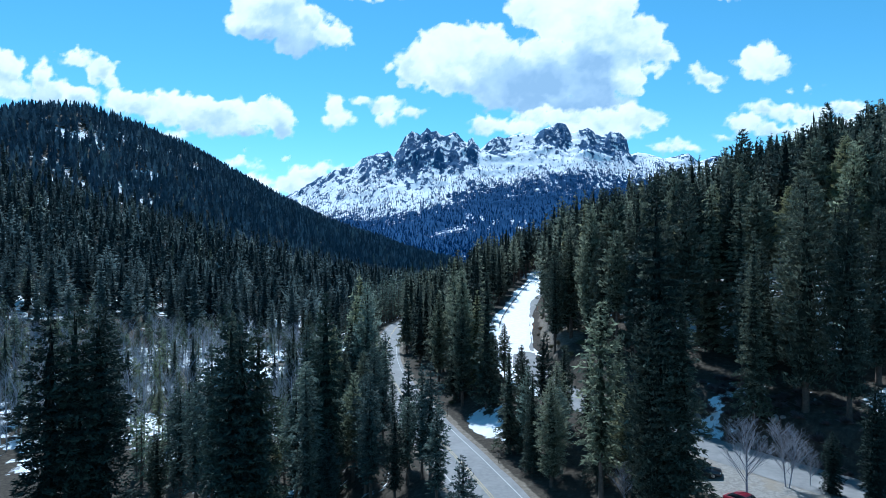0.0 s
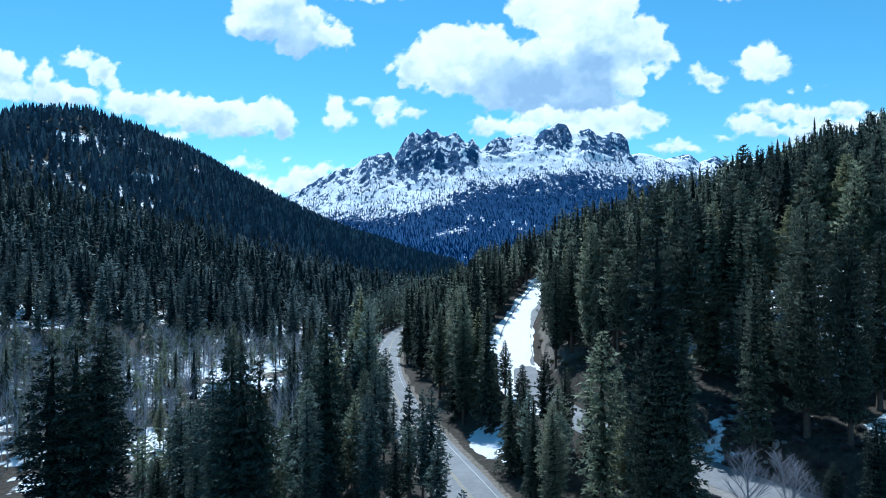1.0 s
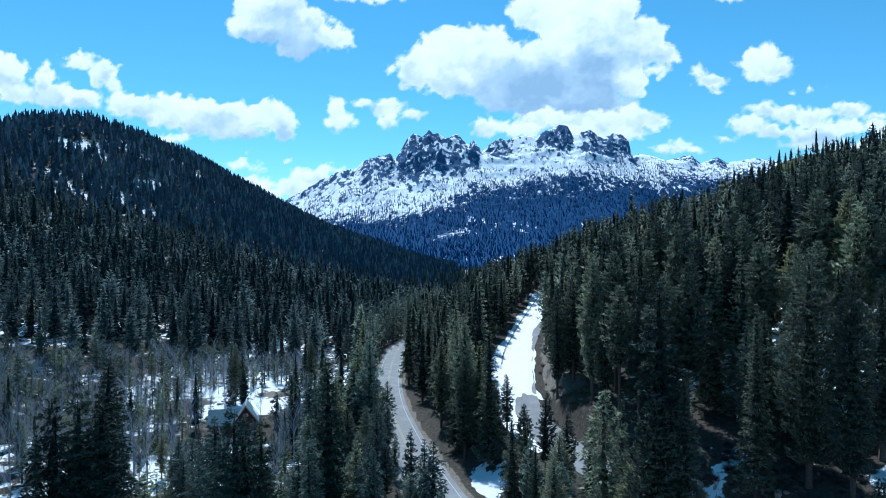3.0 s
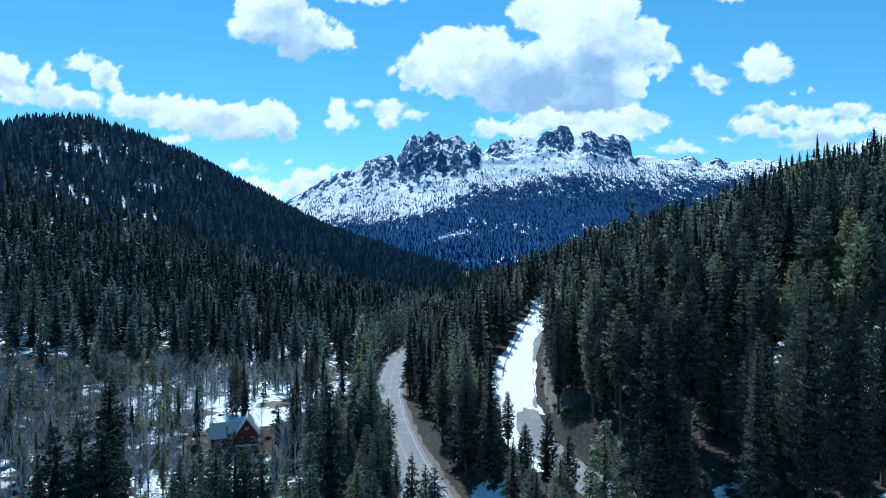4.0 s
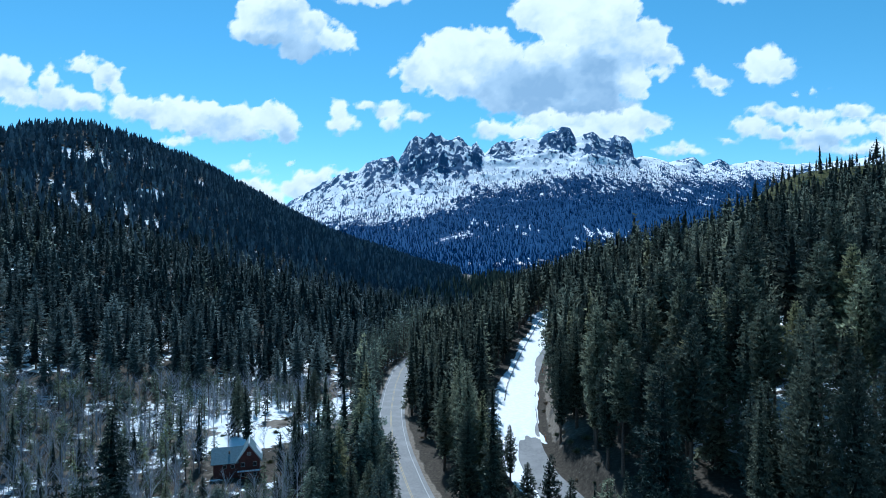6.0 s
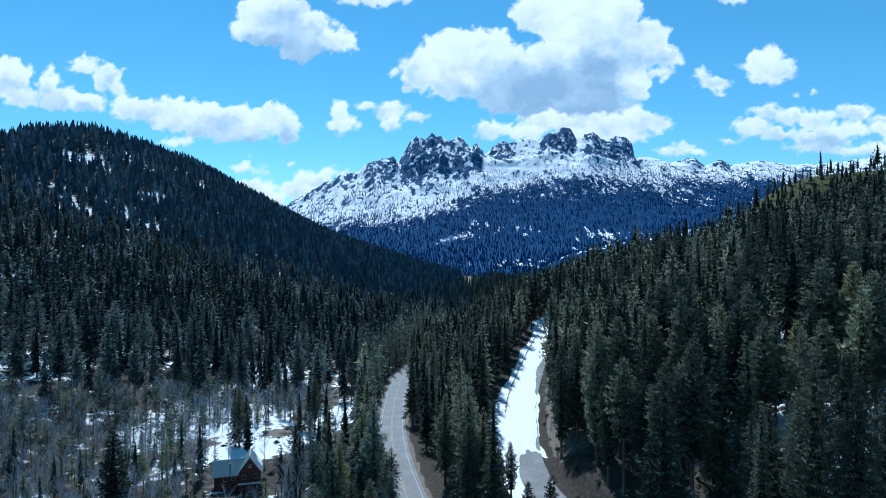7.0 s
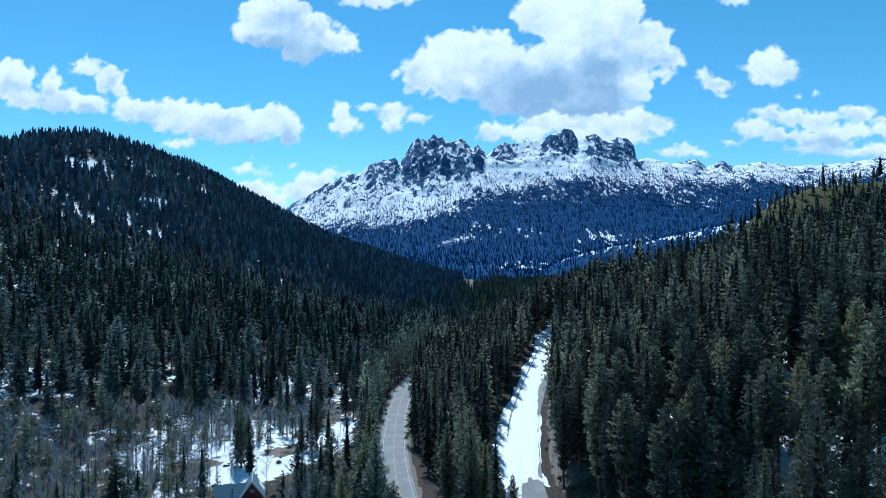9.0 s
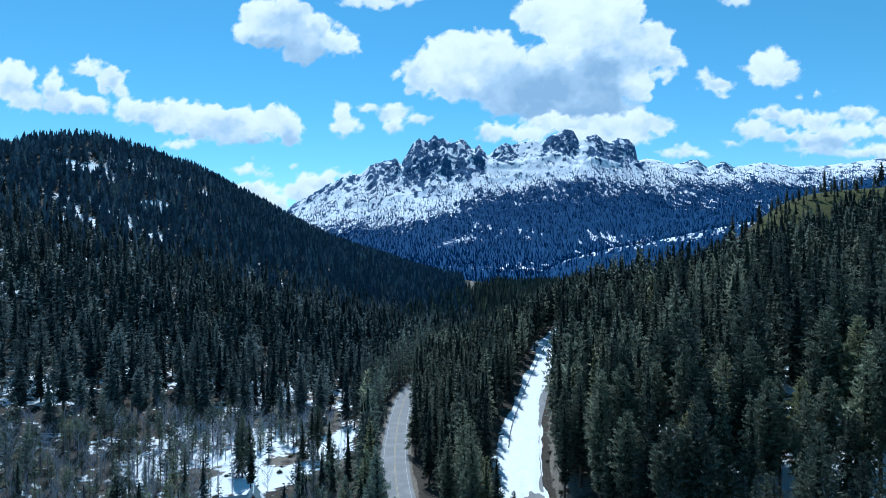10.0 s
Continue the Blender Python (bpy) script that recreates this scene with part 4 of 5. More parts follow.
cloud(puffs_at((760, 118, 55, 36), (735, 138, 30, 22), (805, 98, 65, 46), (850, 88, 55, 42), (800, 145, 55, 28, 0.6), (880, 110, 55, 40), (870, 150, 60, 36, 0.3), (930, 20, 32, 34, 0.85), (990, 20, 62, 58, 0.9), (1045, 40, 65, 66, 0.85), (1100, 30, 30, 50, 0.6),
               (1100, 85, 45, 60, 0.4), (1140, 75, 40, 42), (1174, 98, 30, 24), (970, 100, 55, 30, 0.75), (950, 145, 100, 46, 0.05), (1045, 135, 85, 52, 0.0), (1112, 145, 36, 34, 0.95), (1150, 130, 34, 12), (900, 180, 55, 22, 0.2), (970, 190, 80, 24, 0.15), (1050, 190, 75, 26, 0.2), (690, 125, 14, 7)), "huge white heaped cloud with a grey base", 1.0)
cloud(puffs_at((1060, 228, 80, 26), (1110, 218, 58, 28), (1155, 224, 28, 16), (980, 215, 70, 18), (1090, 245, 50, 10)), "long white cloud low over the summit", 1.0)
cloud(puffs_at((452, 18, 40, 34), (432, 50, 30, 24), (495, 30, 50, 46, 0.3), (525, 75, 38, 30, 0.35), (550, 40, 34, 28), (588, 68, 34, 22), (470, 60, 45, 22, 0.35), (612, 82, 16, 9)), "white cloud with a ragged upper edge", 1.6)
cloud(puffs_at((5, 135, 40, 40), (25, 168, 35, 18), (75, 142, 20, 26), (92, 168, 36, 22), (145, 172, 42, 22), (135, 112, 38, 17), (178, 128, 26, 26), (198, 150, 14, 16), (216, 178, 32, 18), (240, 192, 50, 22), (300, 200, 50, 32), (350, 205, 55, 34), (415, 212, 60, 34), (475, 205, 40, 28), (500, 222, 24, 26), (330, 222, 50, 14, 0.4), (425, 236, 62, 13, 0.35), (390, 222, 60, 14, 0.45)), "long low bank of white cloud", 1.5)
cloud(puffs_at((593, 198, 17, 22), (606, 214, 24, 17), (586, 218, 18, 14)), "small white cloud puff", 1.4)
cloud(puffs_at((645, 188, 24, 10), (685, 193, 34, 16), (688, 216, 18, 15), (728, 203, 34, 10), (755, 207, 16, 4)), "small flat white cloud", 1.6)
cloud(puffs_at((1345, 112, 38, 30), (1378, 122, 26, 20), (1335, 135, 24, 16), (1360, 140, 24, 12), (1298, 112, 7, 6)), "small round white cloud", 1.4)
cloud(puffs_at((1238, 132, 16, 15), (1256, 147, 30, 15), (1263, 158, 16, 9)), "small white cloud puff", 1.4)
cloud(puffs_at((1344, 196, 28, 13), (1384, 206, 34, 15), (1324, 226, 38, 20), (1284, 249, 26, 6), (1374, 236, 42, 16), (1434, 211, 38, 17), (1440, 246, 52, 24, 0.35), (1504, 196, 32, 16), (1544, 206, 28, 12), (1486, 231, 52, 16), (1546, 231, 36, 16), (1414, 260, 36, 10), (1496, 266, 52, 12), (1546, 262, 40, 12), (1600, 240, 50, 30)), "low band of white cloud over the ridge", 1.5)
cloud(puffs_at((1190, 266, 36, 11), (1206, 256, 22, 9), (1222, 268, 24, 8)), "small cloud behind the far shoulder", 1.6)
cloud(puffs_at((545, 316, 40, 20), (580, 303, 32, 10), (520, 332, 28, 20), (560, 335, 45, 14)), "white cloud low behind the shoulder", 1.6)
cloud(puffs_at((430, 294, 36, 9), (465, 301, 26, 5), (440, 335, 45, 24), (470, 350, 30, 20)), "white cloud low behind the hill", 1.5)
cloud(puffs_at((868, 228, 42, 18), (915, 232, 48, 16), (830, 222, 9, 5)), "white cloud behind the summit ridge", 1.5)
cloud(puffs_at((655, -6, 62, 14), (715, -8, 26, 12)), "cloud edge high in the sky", 1.0)
cloud(puffs_at((1290, -4, 28, 11)), "cloud wisp high in the sky", 1.0)
cloud(puffs_at((300, 246, 30, 8)), "thin cloud over the hill", 1.0)
cloud(puffs_at((440, 268, 9, 4)), "tiny white cloud wisp", 1.0)
cloud(puffs_at((506, 286, 10, 6)), "tiny white cloud wisp", 1.0)
cloud(puffs_at((1402, 167, 9, 3), (1429, 165, 7, 6), (1458, 157, 6, 3)), "thin broken cloud wisps", 1.0)


# ---- bare broadleaf trees ----
def tube(p, q, r0, r1, k, sides=3):
    d = (q - p).normalized()
    a = d.orthogonal().normalized()
    b = d.cross(a)
    v = []
    for c, r in ((p, r0), (q, r1)):
        for s in range(sides):
            t = 2 * math.pi * s / sides
            v.append(tuple(c + a * (r * math.cos(t)) + b * (r * math.sin(t))))
    f = []
    for s in range(sides):
        n = (s + 1) % sides
        f += [(k + s, k + n, k + sides + n), (k + s, k + sides + n, k + sides + s)]
    return v, f


def bare_shape(g, h, stems, levels, kids, spread):
    verts, tris = [], []

    def grow(p, d, length, r, level):
        q = p + d * length
        v, f = tube(p, q, r, r * 0.62, len(verts), 4 if level == 0 else 3)
        verts.extend(v), tris.extend(f)
        if level >= levels:
            return
        for i in range(kids[level]):
            at = 0.25 + 0.75 * (i + g.random()) / kids[level]
            az = g.random() * 6.283
            side = Vector((math.cos(az), math.sin(az), 0.25))
            nd = (d * (1 - spread * (0.7 + 0.5 * g.random())) + side * spread + Vector((0, 0, 0.22))).normalized()
            grow(p + d * (length * at), nd, length * (0.5 - 0.26 * at + 0.16 * g.random()), r * 0.36, level + 1)

    for s in range(stems):
        az = g.random() * 6.283
        d = Vector((0.14 * math.cos(az) * (stems > 1), 0.14 * math.sin(az) * (stems > 1), 1)).normalized()
        grow(Vector((0.25 * math.cos(az) * (stems > 1), 0.25 * math.sin(az) * (stems > 1), -0.2)), d, h * (0.72 + 0.1 * g.random()), 0.012 * h, 0)
    return np.array(verts), np.array(tris)


bare_rng = np.random.default_rng(17)
bare_near = [link_mesh("branches", *bare_shape(bare_rng, 10, 1 + i % 2, 3, (22, 9, 5), 0.62), [GREY_BARK]) for i in range(3)]
bare_mid = [link_mesh("branches", *bare_shape(bare_rng, 10, 1, 2, (13, 5), 0.55), [PALE_BARK]) for i in range(5)]


def bare_tree(me, x, y, h, turn, label):
    m = pose(x, y, float(height(x, y)) - 0.05, 0, 0, turn) @ Matrix.Diagonal((h / 10, h / 10, h / 10, 1))
    ob = new("bare_tree", me)
    ob.matrix_basis = m
    return tagged(ob, label, "tree", "bare broadleaf trees")


for i, (x, y, h) in enumerate(((34.3, 68.5, 10.5), (40, 70.5, 7.5), (21.5, 72, 6), (43, 71, 5))):
    bare_tree(bare_near[i % 3], x, y, h, 77 * i, "leafless grey tree with fine twigs beside the parking")
px, py = scatter(-200, -15, 115, 325, 5.2, thicket, 61)
tall = bare_rng.random(len(px))
for i in range(min(len(px), 290)):
    bare_tree(bare_mid[i % 5], px[i], py[i], 7 + 7 * tall[i], 360 * tall[i] * 7, "leafless pale grey tree on the snowy river flat")
vs, fs, k = [], [], 0
lite = [bare_shape(bare_rng, 10, 1, 2, (13, 5), 0.58) for i in range(4)]
for i in range(290, len(px)):
    v, f = lite[i % 4]
    s = 0.7 + 0.7 * tall[i]
    vs.append(v * s + np.array((px[i], py[i], float(height(px[i], py[i])) - 0.05)))
    fs.append(f + k)
    k += len(v)
if vs:
    tagged(new("bare_thicket", link_mesh("bare_thicket", np.concatenate(vs), np.concatenate(fs), [PALE_BARK])), "leafless pale grey thicket along the river flat", "trees", kind="stuff")


# ---- brush ----
def shrub_shape(g, n):
    v, f = [], []
    for i in range(n):
        az, el = g.random() * 6.283, 0.25 + 1.2 * g.random()
        r = 0.35 + 0.65 * g.random() ** 0.5
        d = Vector((math.cos(az) * math.cos(el), math.sin(az) * math.cos(el), 0.85 * math.sin(el)))
        side = d.orthogonal().normalized() * 0.045
        p, q = d * (0.35 * r), d * (r * (1.0 + 0.3 * g.random())) + Vector((g.normal(0, 0.1), g.normal(0, 0.1), 0.05))
        k = len(v)
        v += [tuple(p - side), tuple(p + side), tuple(q), tuple(p + side.cross(d)), tuple(p - side.cross(d))]
        f += [(k, k + 1, k + 2), (k + 3, k + 4, k + 2)]
    return np.array(v), np.array(f)


BRUSH = surface("brush_twigs", (0.26, 0.21, 0.16), (0.4, 0.34, 0.25), 1.2, 0.9)
BRUSH_GREEN = surface("brush_leaves", (0.11, 0.12, 0.065), (0.2, 0.2, 0.11), 1.2, 0.85)
shrubs = [link_mesh("shrub", *shrub_shape(bare_rng, 170), [BRUSH if i % 2 else BRUSH_GREEN]) for i in range(4)]

BRUSH_DARK = surface("bare_brush", (0.1, 0.082, 0.085), (0.17, 0.14, 0.14), 1.2, 0.9)
dark_shrubs = [link_mesh("shrub", *shrub_shape(bare_rng, 200), [BRUSH_DARK]) for i in range(2)]


def on_bank(x, y):
    u = x - smooth_line(side_x, y) - 6
    return np.where((u > 0.2) & (u < 11) & (y > 105) & (y < 300), 0.45, 0.0)


def on_flat(x, y):
    c = 0.6 * np.exp(-((x + 41) / 11) ** 2 - ((y - 192) / 28) ** 2) + 0.08 * open_ground(x, y)
    return c * (x < smooth_line(road_x, y) - 7)


def on_verge(x, y):
    u = x - smooth_line(road_x, y)
    return np.where((u > 7.5) & (u < 10) & (y > 112), 0.35, 0.0)


def above_lot(x, y):
    u = x - smooth_line(side_x, y)
    return np.where((u > 5.2) & (u < 17) & (y > 66) & (y < 100), 0.8, 0.0)


brush = [scatter(34, 80, 64, 100, 1.9, above_lot, 84), scatter(5, 90, 100, 300, 2.9, on_bank, 81), scatter(-110, -20, 150, 290, 4.0, on_flat, 82), scatter(-40, 30, 100, 260, 5.0, on_verge, 83)]
for (px, py), what in zip(brush, ("on the slope above the lot", "on the bare bank", "on the river flat", "on the road verge")):
    for i in range(min(len(px), 130)):
        s = 0.55 + 0.85 * bare_rng.random()
        ob = new("shrub", dark_shrubs[i % 2] if "lot" in what else shrubs[(i * 7) % 4])
        ob.matrix_basis = pose(px[i], py[i], float(height(px[i], py[i])) - 0.1, 0, 0, 50 * i) @ Matrix.Diagonal((s * 1.2, s * 1.2, s, 1))
        tagged(ob, f"low dry {'dark brown' if 'lot' in what else 'brown' if (i * 7) % 2 else 'olive'} shrub growing {what}", "shrub", "low shrubs")


# ---- boulders on the cut bank ----
STONE = surface("grey_stone", (0.2, 0.18, 0.16), (0.34, 0.31, 0.28), 1.4, 0.9, relief=0.04)


def boulder_mesh(g):
    bm = bmesh.new()
    bmesh.ops.create_icosphere(bm, subdivisions=2, radius=1.0)
    off = g.random(3) * 40
    for v in bm.verts:
        n = noise.noise(Vector(off) + v.co * 1.1) * 0.35 + noise.noise(Vector(off) + v.co * 2.7) * 0.12
        v.co *= 1 + n
        v.co.z *= 0.72
    me = bpy.data.meshes.new("boulder")
    bm.to_mesh(me)
    bm.free()
    me.materials.append(STONE)
    return me


boulders = [boulder_mesh(bare_rng) for i in range(3)]
for i in range(12):
    u = bare_rng.random()
    x, y = 38 + 9 * u + bare_rng.normal(0, 1.2), 94 - 12 * u + bare_rng.normal(0, 0.9)
    s = 0.25 + 0.55 * bare_rng.random() ** 2
    ob = new("boulder", boulders[i % 3])
    ob.matrix_basis = pose(x, y, float(height(x, y)) - 0.2 * s, 10 * i, 0, 73 * i) @ Matrix.Diagonal((s, s * 1.2, s, 1))
    tagged(ob, "rough grey boulder on the bank above the lot", "boulder", "boulders on the bank")


# ---- bmesh helpers ----
def box(bm, x0, x1, y0, y1, z0, z1, bevel=0.0):
    vs = [bm.verts.new((x, y, z)) for x in (x0, x1) for y in (y0, y1) for z in (z0, z1)]
    fs = [bm.faces.new([vs[i] for i in q]) for q in ((0, 1, 3, 2), (4, 6, 7, 5), (0, 4, 5, 1), (2, 3, 7, 6), (0, 2, 6, 4), (1, 5, 7, 3))]
    if bevel:
        bmesh.ops.bevel(bm, geom=list({e for f in fs for e in f.edges}), offset=bevel, segments=2, affect="EDGES")
    return bm


def boxes(*rows, bevel=0.0):
    bm = bmesh.new()
    for r in rows:
        box(bm, *r, bevel=bevel)
    return bm


def prism(points, depth):
    """An outline of points in space, thickened by the vector depth."""
    bm = bmesh.new()
    a = [bm.verts.new(p) for p in points]
    b = [bm.verts.new(Vector(p) + Vector(depth)) for p in points]
    bm.faces.new(a)
    bm.faces.new(b[::-1])
    for i in range(len(a)):
        j = (i + 1) % len(a)
        bm.faces.new((a[j], a[i], b[i], b[j]))
    bmesh.ops.recalc_face_normals(bm, faces=bm.faces)
    return bm


def plain(name, colour, rough=0.5, metal=0.0, coat=0.0):
    m = surface(name, tuple(0.85 * c for c in colour), tuple(min(1, 1.1 * c) for c in colour), 2.0, rough, metal)
    m.node_tree.nodes["Principled BSDF"].inputs["Coat Weight"].default_value = coat
    return m


ROOF_METAL = plain("blue_green_roof_metal", (0.17, 0.25, 0.28), 0.5, 0.3)
RED_WOOD = surface("dark_red_boards", (0.06, 0.02, 0.016), (0.1, 0.03, 0.024), 2.0, 0.8, relief=0.01)
TRIM = plain("weathered_pale_trim", (0.34, 0.36, 0.38), 0.6)
PANE = plain("dark_window_glass", (0.03, 0.035, 0.04), 0.08)
STEEL = surface("weathered_steel", (0.09, 0.075, 0.065), (0.15, 0.125, 0.105), 3.0, 0.6, 0.6)
POST_WOOD = surface("post_wood", (0.1, 0.08, 0.06), (0.16, 0.13, 0.1), 3.0, 0.85)
TYRE = plain("tyre_rubber", (0.02, 0.02, 0.02), 0.85)
RIM = plain("wheel_metal", (0.45, 0.45, 0.47), 0.3, 0.9)
CAR_RED, CAR_BLACK = plain("red_car_paint", (0.24, 0.014, 0.03), 0.3, 0.0, 0.8), plain("black_car_paint", (0.012, 0.012, 0.014), 0.3, 0.0, 0.8)
LAMP_GLASS = plain("lamp_glass", (0.6, 0.6, 0.62), 0.1)
ORANGE = plain("orange_stake", (0.55, 0.16, 0.03), 0.6)


# ---- the cabin ----
def cabin():
    house = new("cabin")
    house.matrix_basis = pose(-55.2, 168, float(height(-56, 168)) - 0.2, 0, 0, 16) @ Matrix.Diagonal((0.8, 0.8, 0.82, 1))
    # gabled block: ridge along y, 13 m to the ridge; wing: ridge along x
    w, e, r, y0, y1 = 3.4, 6.8, 11.8, -4.5, 3.6
    part("wall", prism([(-w, y0, 0), (w, y0, 0), (w, y0, e), (0, y0, r - 0.4), (-w, y0, e)], (0, y1 - y0, 0)), RED_WOOD, house, "dark red board wall")
    part("wall", prism([(-11.6, -2.6, 0), (-11.6, 3.6, 0), (-11.6, 3.6, 5.8), (-11.6, 0.5, 9.0), (-11.6, -2.6, 5.8)], (11.6 - w, 0, 0)), RED_WOOD, house, "dark red board wall of the wing")
    for s in (-1, 1):
        part("roof", prism([(0, y0 - 1.4, r), (s * (w + 0.9), y0 - 0.5, e - 1.1), (s * (w + 0.9), y1 + 0.6, e - 1.1), (0, y1 + 0.6, r)], (0, 0, 0.22)), ROOF_METAL, house, "steep blue-green metal roof")
    part("roof", prism([(-12.4, 0.5, 9.5), (-1.2, 0.5, 9.5), (-w, -3.6, 5.2), (-12.4, -3.6, 5.2)], (0, 0, 0.2)), ROOF_METAL, house, "blue-green metal roof of the wing")
    part("roof", prism([(-12.4, 0.5, 9.5), (-1.2, 0.5, 9.5), (-w, 4.6, 5.2), (-12.4, 4.6, 5.2)], (0, 0, 0.2)), ROOF_METAL, house, "blue-green metal roof of the wing")
    for s in (-1, 1):
        part("barge_board", prism([(0, y0 - 1.42, r - 0.35), (0, y0 - 1.42, r + 0.25), (s * (w + 0.95), y0 - 0.52, e - 0.85), (s * (w + 0.95), y0 - 0.52, e - 1.4)], (0, 0.12, 0)), TRIM, house, "pale edge trim")
    part("ridge_cap", boxes((-0.16, 0.16, y0 - 1.4, y1 + 0.6, r + 0.16, r + 0.32)), TRIM, house)
    fall = (r - e + 1.1) / (w + 0.9)
    part("roof_snow", prism([(q, yy, r - fall * q + 0.24) for q, yy in ((2.3, 0.4), (3.9, 0.0), (4.0, 3.2), (2.6, 3.4), (2.0, 2.4))], (0, 0, 0.12)), SNOW, house, "patch of snow left on the roof")
    part("chimney", boxes((-6.8, -6.3, -1.3, -0.8, 7.2, 8.7), bevel=0.03), STEEL, house, "dark square chimney")
    part("balcony", boxes((-w - 0.4, w + 0.4, y0 - 2.2, y0, 2.9, 3.1)), RED_WOOD, house)
    part("balcony_rail", boxes((-w - 0.4, w + 0.4, y0 - 2.2, y0 - 2.1, 3.85, 3.98), *[(-w - 0.4 + 0.8 * i, -w - 0.33 + 0.8 * i, y0 - 2.19, y0 - 2.11, 3.1, 3.9) for i in range(11)]), RED_WOOD, house)
    part("balcony_snow", boxes((-w - 0.3, w + 0.3, y0 - 2.05, y0 - 0.8, 3.1, 3.28), bevel=0.06), SNOW, house, "snow lying on the balcony")
    for x, z, ww, hh in ((-2.0, 4.2, 1.3, 1.4), (1.9, 4.2, 1.3, 1.4), (0, 7.8, 1.3, 1.1), (-1.9, 1.0, 1.2, 1.3), (1.9, 0.9, 1.2, 1.4)):
        win = part("window", boxes((x - ww / 2, x + ww / 2, y0 - 0.06, y0, z, z + 0.1), (x - ww / 2, x + ww / 2, y0 - 0.06, y0, z + hh - 0.1, z + hh), (x - ww / 2, x - ww / 2 + 0.1, y0 - 0.06, y0, z + 0.1, z + hh - 0.1), (x + ww / 2 - 0.1, x + ww / 2, y0 - 0.06, y0, z + 0.1, z + hh - 0.1)), TRIM, house)
        part("pane", boxes((x - ww / 2 + 0.1, x + ww / 2 - 0.1, y0 - 0.03, y0 - 0.01, z + 0.1, z + hh - 0.1)), PANE, win)
    for x in (-8.0, -5.4):
        win = part("window", boxes((x - 0.6, x + 0.6, -2.66, -2.6, 3.4, 3.5), (x - 0.6, x + 0.6, -2.66, -2.6, 4.6, 4.7), (x - 0.6, x - 0.5, -2.66, -2.6, 3.5, 4.6), (x + 0.5, x + 0.6, -2.66, -2.6, 3.5, 4.6)), TRIM, house)
        part("pane", boxes((x - 0.5, x + 0.5, -2.63, -2.61, 3.5, 4.6)), PANE, win)
    return tagged(house, "dark red wooden cabin with steep blue-green metal roof", "house")


cabin()


# ---- guard rail along the side road ----
def guard_rail():
    rail = new("guard_rail")
    ys = np.arange(176, 352, 4.0)
    xs, zs_ = branch_x(ys) - 4.75, branch_z(ys)
    prof = ((0.0, 0.42), (0.05, 0.5), (0.0, 0.58), (0.05, 0.66), (0.0, 0.74))
    v = np.stack([np.stack((xs + o, ys, zs_ + z), -1) for o, z in prof] + [np.stack((xs - 0.03, ys, zs_ + z), -1) for o, z in prof[::-1]], 1)
    f = grid_faces(*v.shape[:2])
    mesh_part("beam", link_mesh("beam", v.reshape(-1, 3), f, [STEEL]), rail, "weathered steel guard rail beam")
    bm = boxes((-0.09, 0.09, -0.09, 0.09, -0.6, 0.82), bevel=0.015)
    first = part("post", bm, POST_WOOD, rail)
    first.location = (xs[0] - 0.14, ys[0], zs_[0])
    for x, y, z in zip(xs[1:], ys[1:], zs_[1:]):
        p = new("post", first.data)
        p.parent = rail
        p.location = (x - 0.14, y, z)
    return tagged(rail, "low weathered steel guard rail on wooden posts", "guard rail")


guard_rail()


# ---- markers along the highway ----
def marker(x, y, h, mat, label):
    post = new("marker_post")
    post.matrix_basis = pose(x, y, float(height(x, y)))
    part("stake", boxes((-0.05, 0.05, -0.02, 0.02, -0.3, h), bevel=0.008), mat, post)
    part("reflector", boxes((-0.045, 0.045, -0.03, -0.02, h - 0.3, h - 0.1)), TRIM, post, "pale reflector")
    return tagged(post, label, "marker post", "marker posts")


for y in (90, 118, 150, 186):
    marker(float(main_x(y)) + 5.6, y, 1.5, POST_WOOD, "thin brown marker stake on the gravel shoulder")
for y in (146, 176, 206):
    marker(float(branch_x(y)) + 5.2, y, 1.8, ORANGE, "thin orange snow stake beside the side road")


# ---- parked cars ----
def wheel(parent, x, y, r):
    bm = bmesh.new()
    bmesh.ops.create_cone(bm, cap_ends=True, segments=20, radius1=r, radius2=r, depth=0.22, matrix=pose(x, y, r, 0, 90, 0))
    bmesh.ops.bevel(bm, geom=[e for e in bm.edges if len(e.link_faces) == 2 and any(len(f.verts) > 4 for f in e.link_faces)], offset=0.04, segments=2, affect="EDGES")
    t = part("wheel", bm, TYRE, parent)
    bm = bmesh.new()
    bmesh.ops.create_cone(bm, cap_ends=True, segments=16, radius1=r * 0.62, radius2=r * 0.55, depth=0.05, matrix=pose(x + math.copysign(0.115, x), y, r, 0, 90, 0))
    part("rim", bm, RIM, t, "bright metal rim")


def loft(sections):
    """A closed skin through sections of equal point count, each a list of points."""
    bm = bmesh.new()
    rings = [[bm.verts.new(p) for p in s] for s in sections]
    n = len(rings[0])
    for a, b in zip(rings, rings[1:]):
        for i in range(n):
            bm.faces.new((a[i], a[(i + 1) % n], b[(i + 1) % n], b[i]))
    bm.faces.new(rings[0][::-1])
    bm.faces.new(rings[-1])
    bmesh.ops.recalc_face_normals(bm, faces=bm.faces)
    for f in bm.faces:
        f.smooth = True
    return bm


def ring(y, half, low, mid, top, crown):
    return [(-half, y, low), (-half * 1.02, y, mid), (-half * 0.93, y, top), (0, y, top + crown), (half * 0.93, y, top), (half * 1.02, y, mid), (half, y, low), (0, y, low - 0.02)]


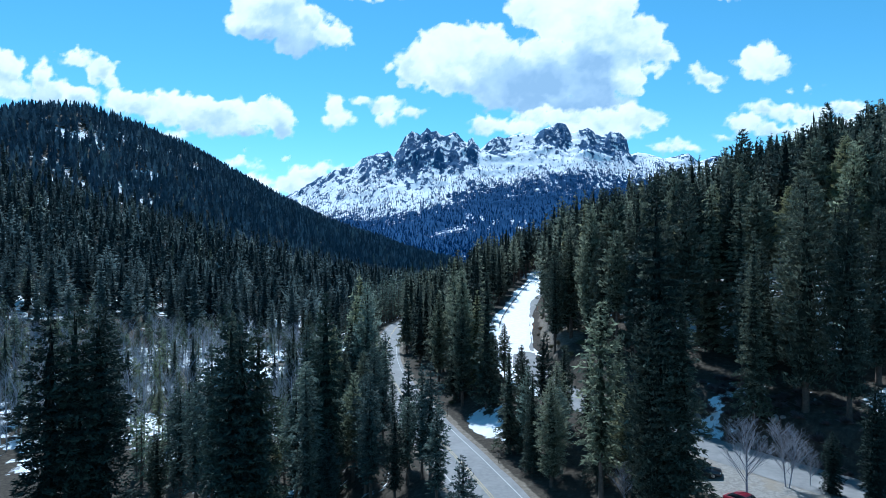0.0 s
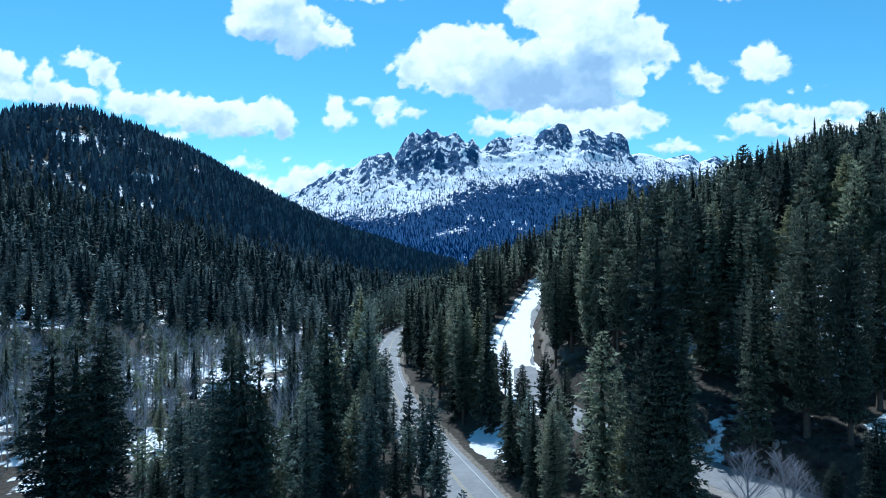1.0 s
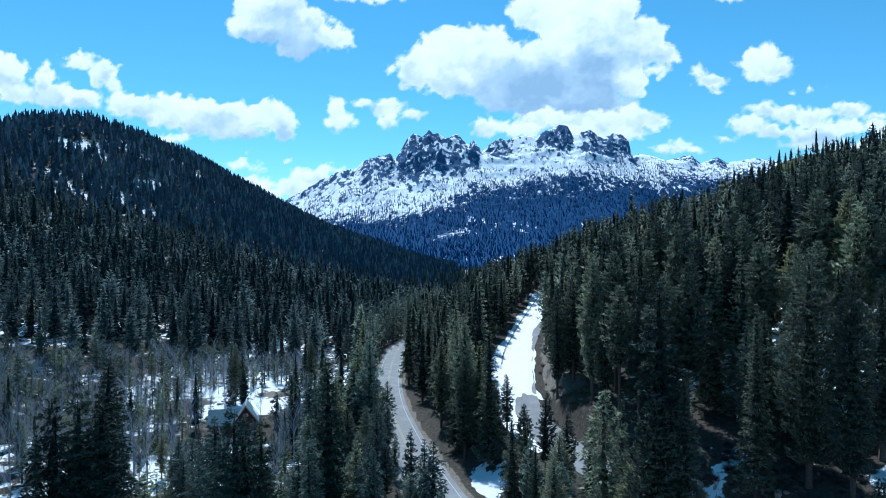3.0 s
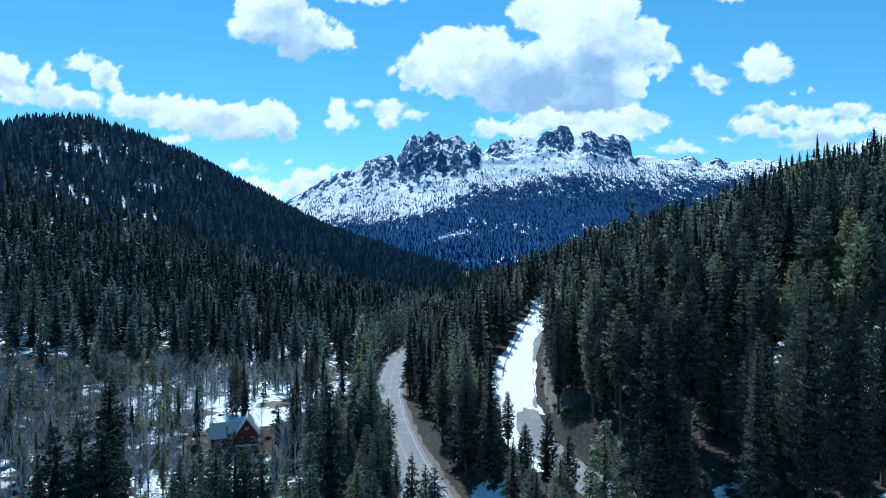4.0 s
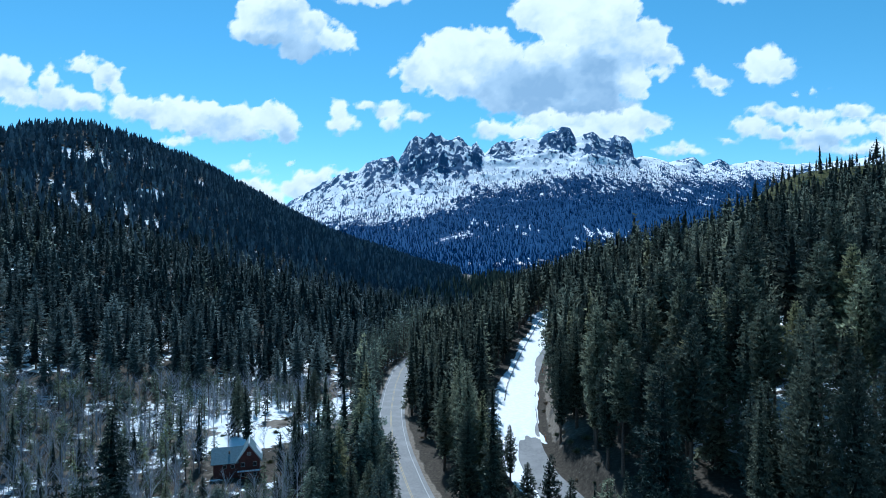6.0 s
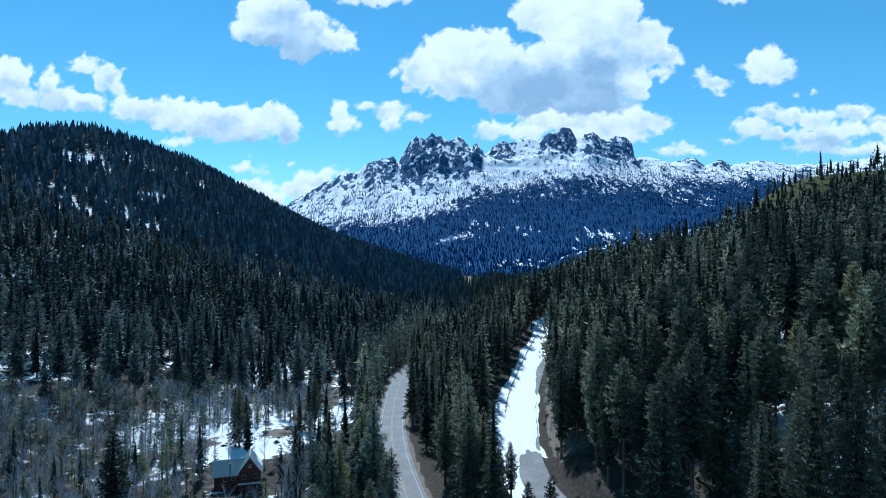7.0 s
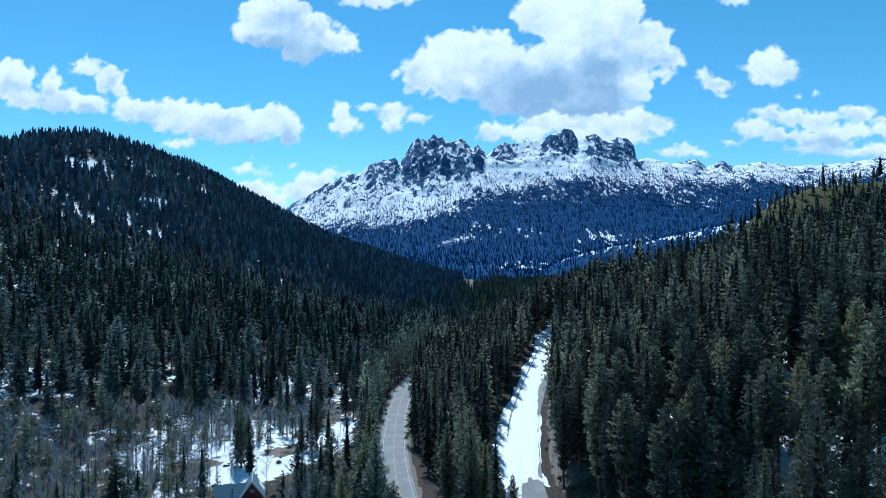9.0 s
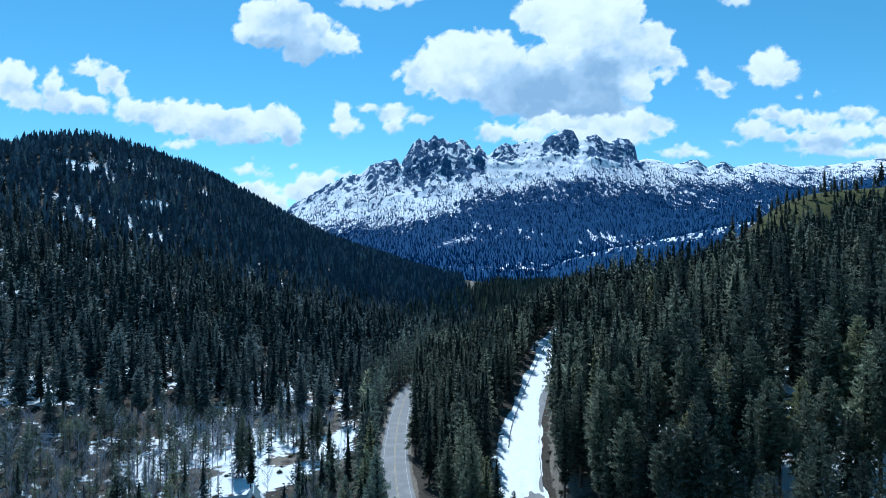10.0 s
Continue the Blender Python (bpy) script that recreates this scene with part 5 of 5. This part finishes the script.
def car(x, y, turn, paint, label):
    c = new("car")
    c.matrix_basis = pose(x, y, float(height(x, y)) + 0.06, 0, 0, turn)
    part("body", loft([ring(q, hw, 0.3, 0.6, t, 0.04) for q, hw, t in ((-2.25, 0.72, 0.68), (-2.1, 0.85, 0.82), (-1.1, 0.9, 0.93), (0, 0.91, 0.95), (1.3, 0.9, 0.96), (2.05, 0.86, 0.9), (2.25, 0.74, 0.72))]), paint, c)
    part("cabin_glass", loft([ring(q, hw, 0.9, (0.9 + t) / 2, t, 0.03) for q, hw, t in ((-1.15, 0.8, 0.94), (-0.45, 0.74, 1.38), (0.3, 0.72, 1.44), (1.1, 0.72, 1.38), (1.85, 0.78, 0.95))]), PANE, c, "dark tinted glass")
    part("roof_panel", loft([ring(q, hw, t - 0.03, t - 0.015, t, 0.03) for q, hw, t in ((-0.42, 0.68, 1.41), (0.3, 0.68, 1.475), (1.08, 0.67, 1.42))]), paint, c)
    for sx_ in (-0.62, 0.62):
        part("headlight", boxes((sx_ - 0.18, sx_ + 0.18, -2.22, -2.08, 0.62, 0.76), bevel=0.03), LAMP_GLASS, c)
        part("tail_light", boxes((sx_ - 0.16, sx_ + 0.16, 2.12, 2.24, 0.66, 0.8), bevel=0.03), CAR_RED, c)
    part("bumper", boxes((-0.8, 0.8, -2.32, -2.16, 0.34, 0.52), bevel=0.04), paint, c)
    for wx in (-0.82, 0.82):
        for wy in (-1.38, 1.36):
            wheel(c, wx, wy, 0.33)
    return tagged(c, label, "car")


car(32.2, 75.5, 62, CAR_BLACK, "black car parked on the paved lot")
car(33.6, 67.3, 35, CAR_RED, "red car parked at the edge of the lot")

# paved lot beside the side road's mouth
ly, lx = np.meshgrid(np.linspace(56, 84, 30), np.linspace(0, 1, 12), indexing="ij")
x_in = np.maximum(branch_x(ly) - 14.5 + 1.2 * (fbm(ly / 4, ly * 0, 3, 150) - 0.5), branch_x(ly) - 14 * step(92, 80, ly) - 4)
lot_x = x_in + (branch_x(ly) - 3.0 - x_in) * lx
lot = link_mesh("parking_lot", np.stack((lot_x, ly, height(lot_x, ly) + 0.045), -1).reshape(-1, 3), grid_faces(*ly.shape), [GRAVEL], smooth=True)
tagged(new("parking_lot", lot), "tan gravel parking lot beside the road", "parking lot", kind="structure")
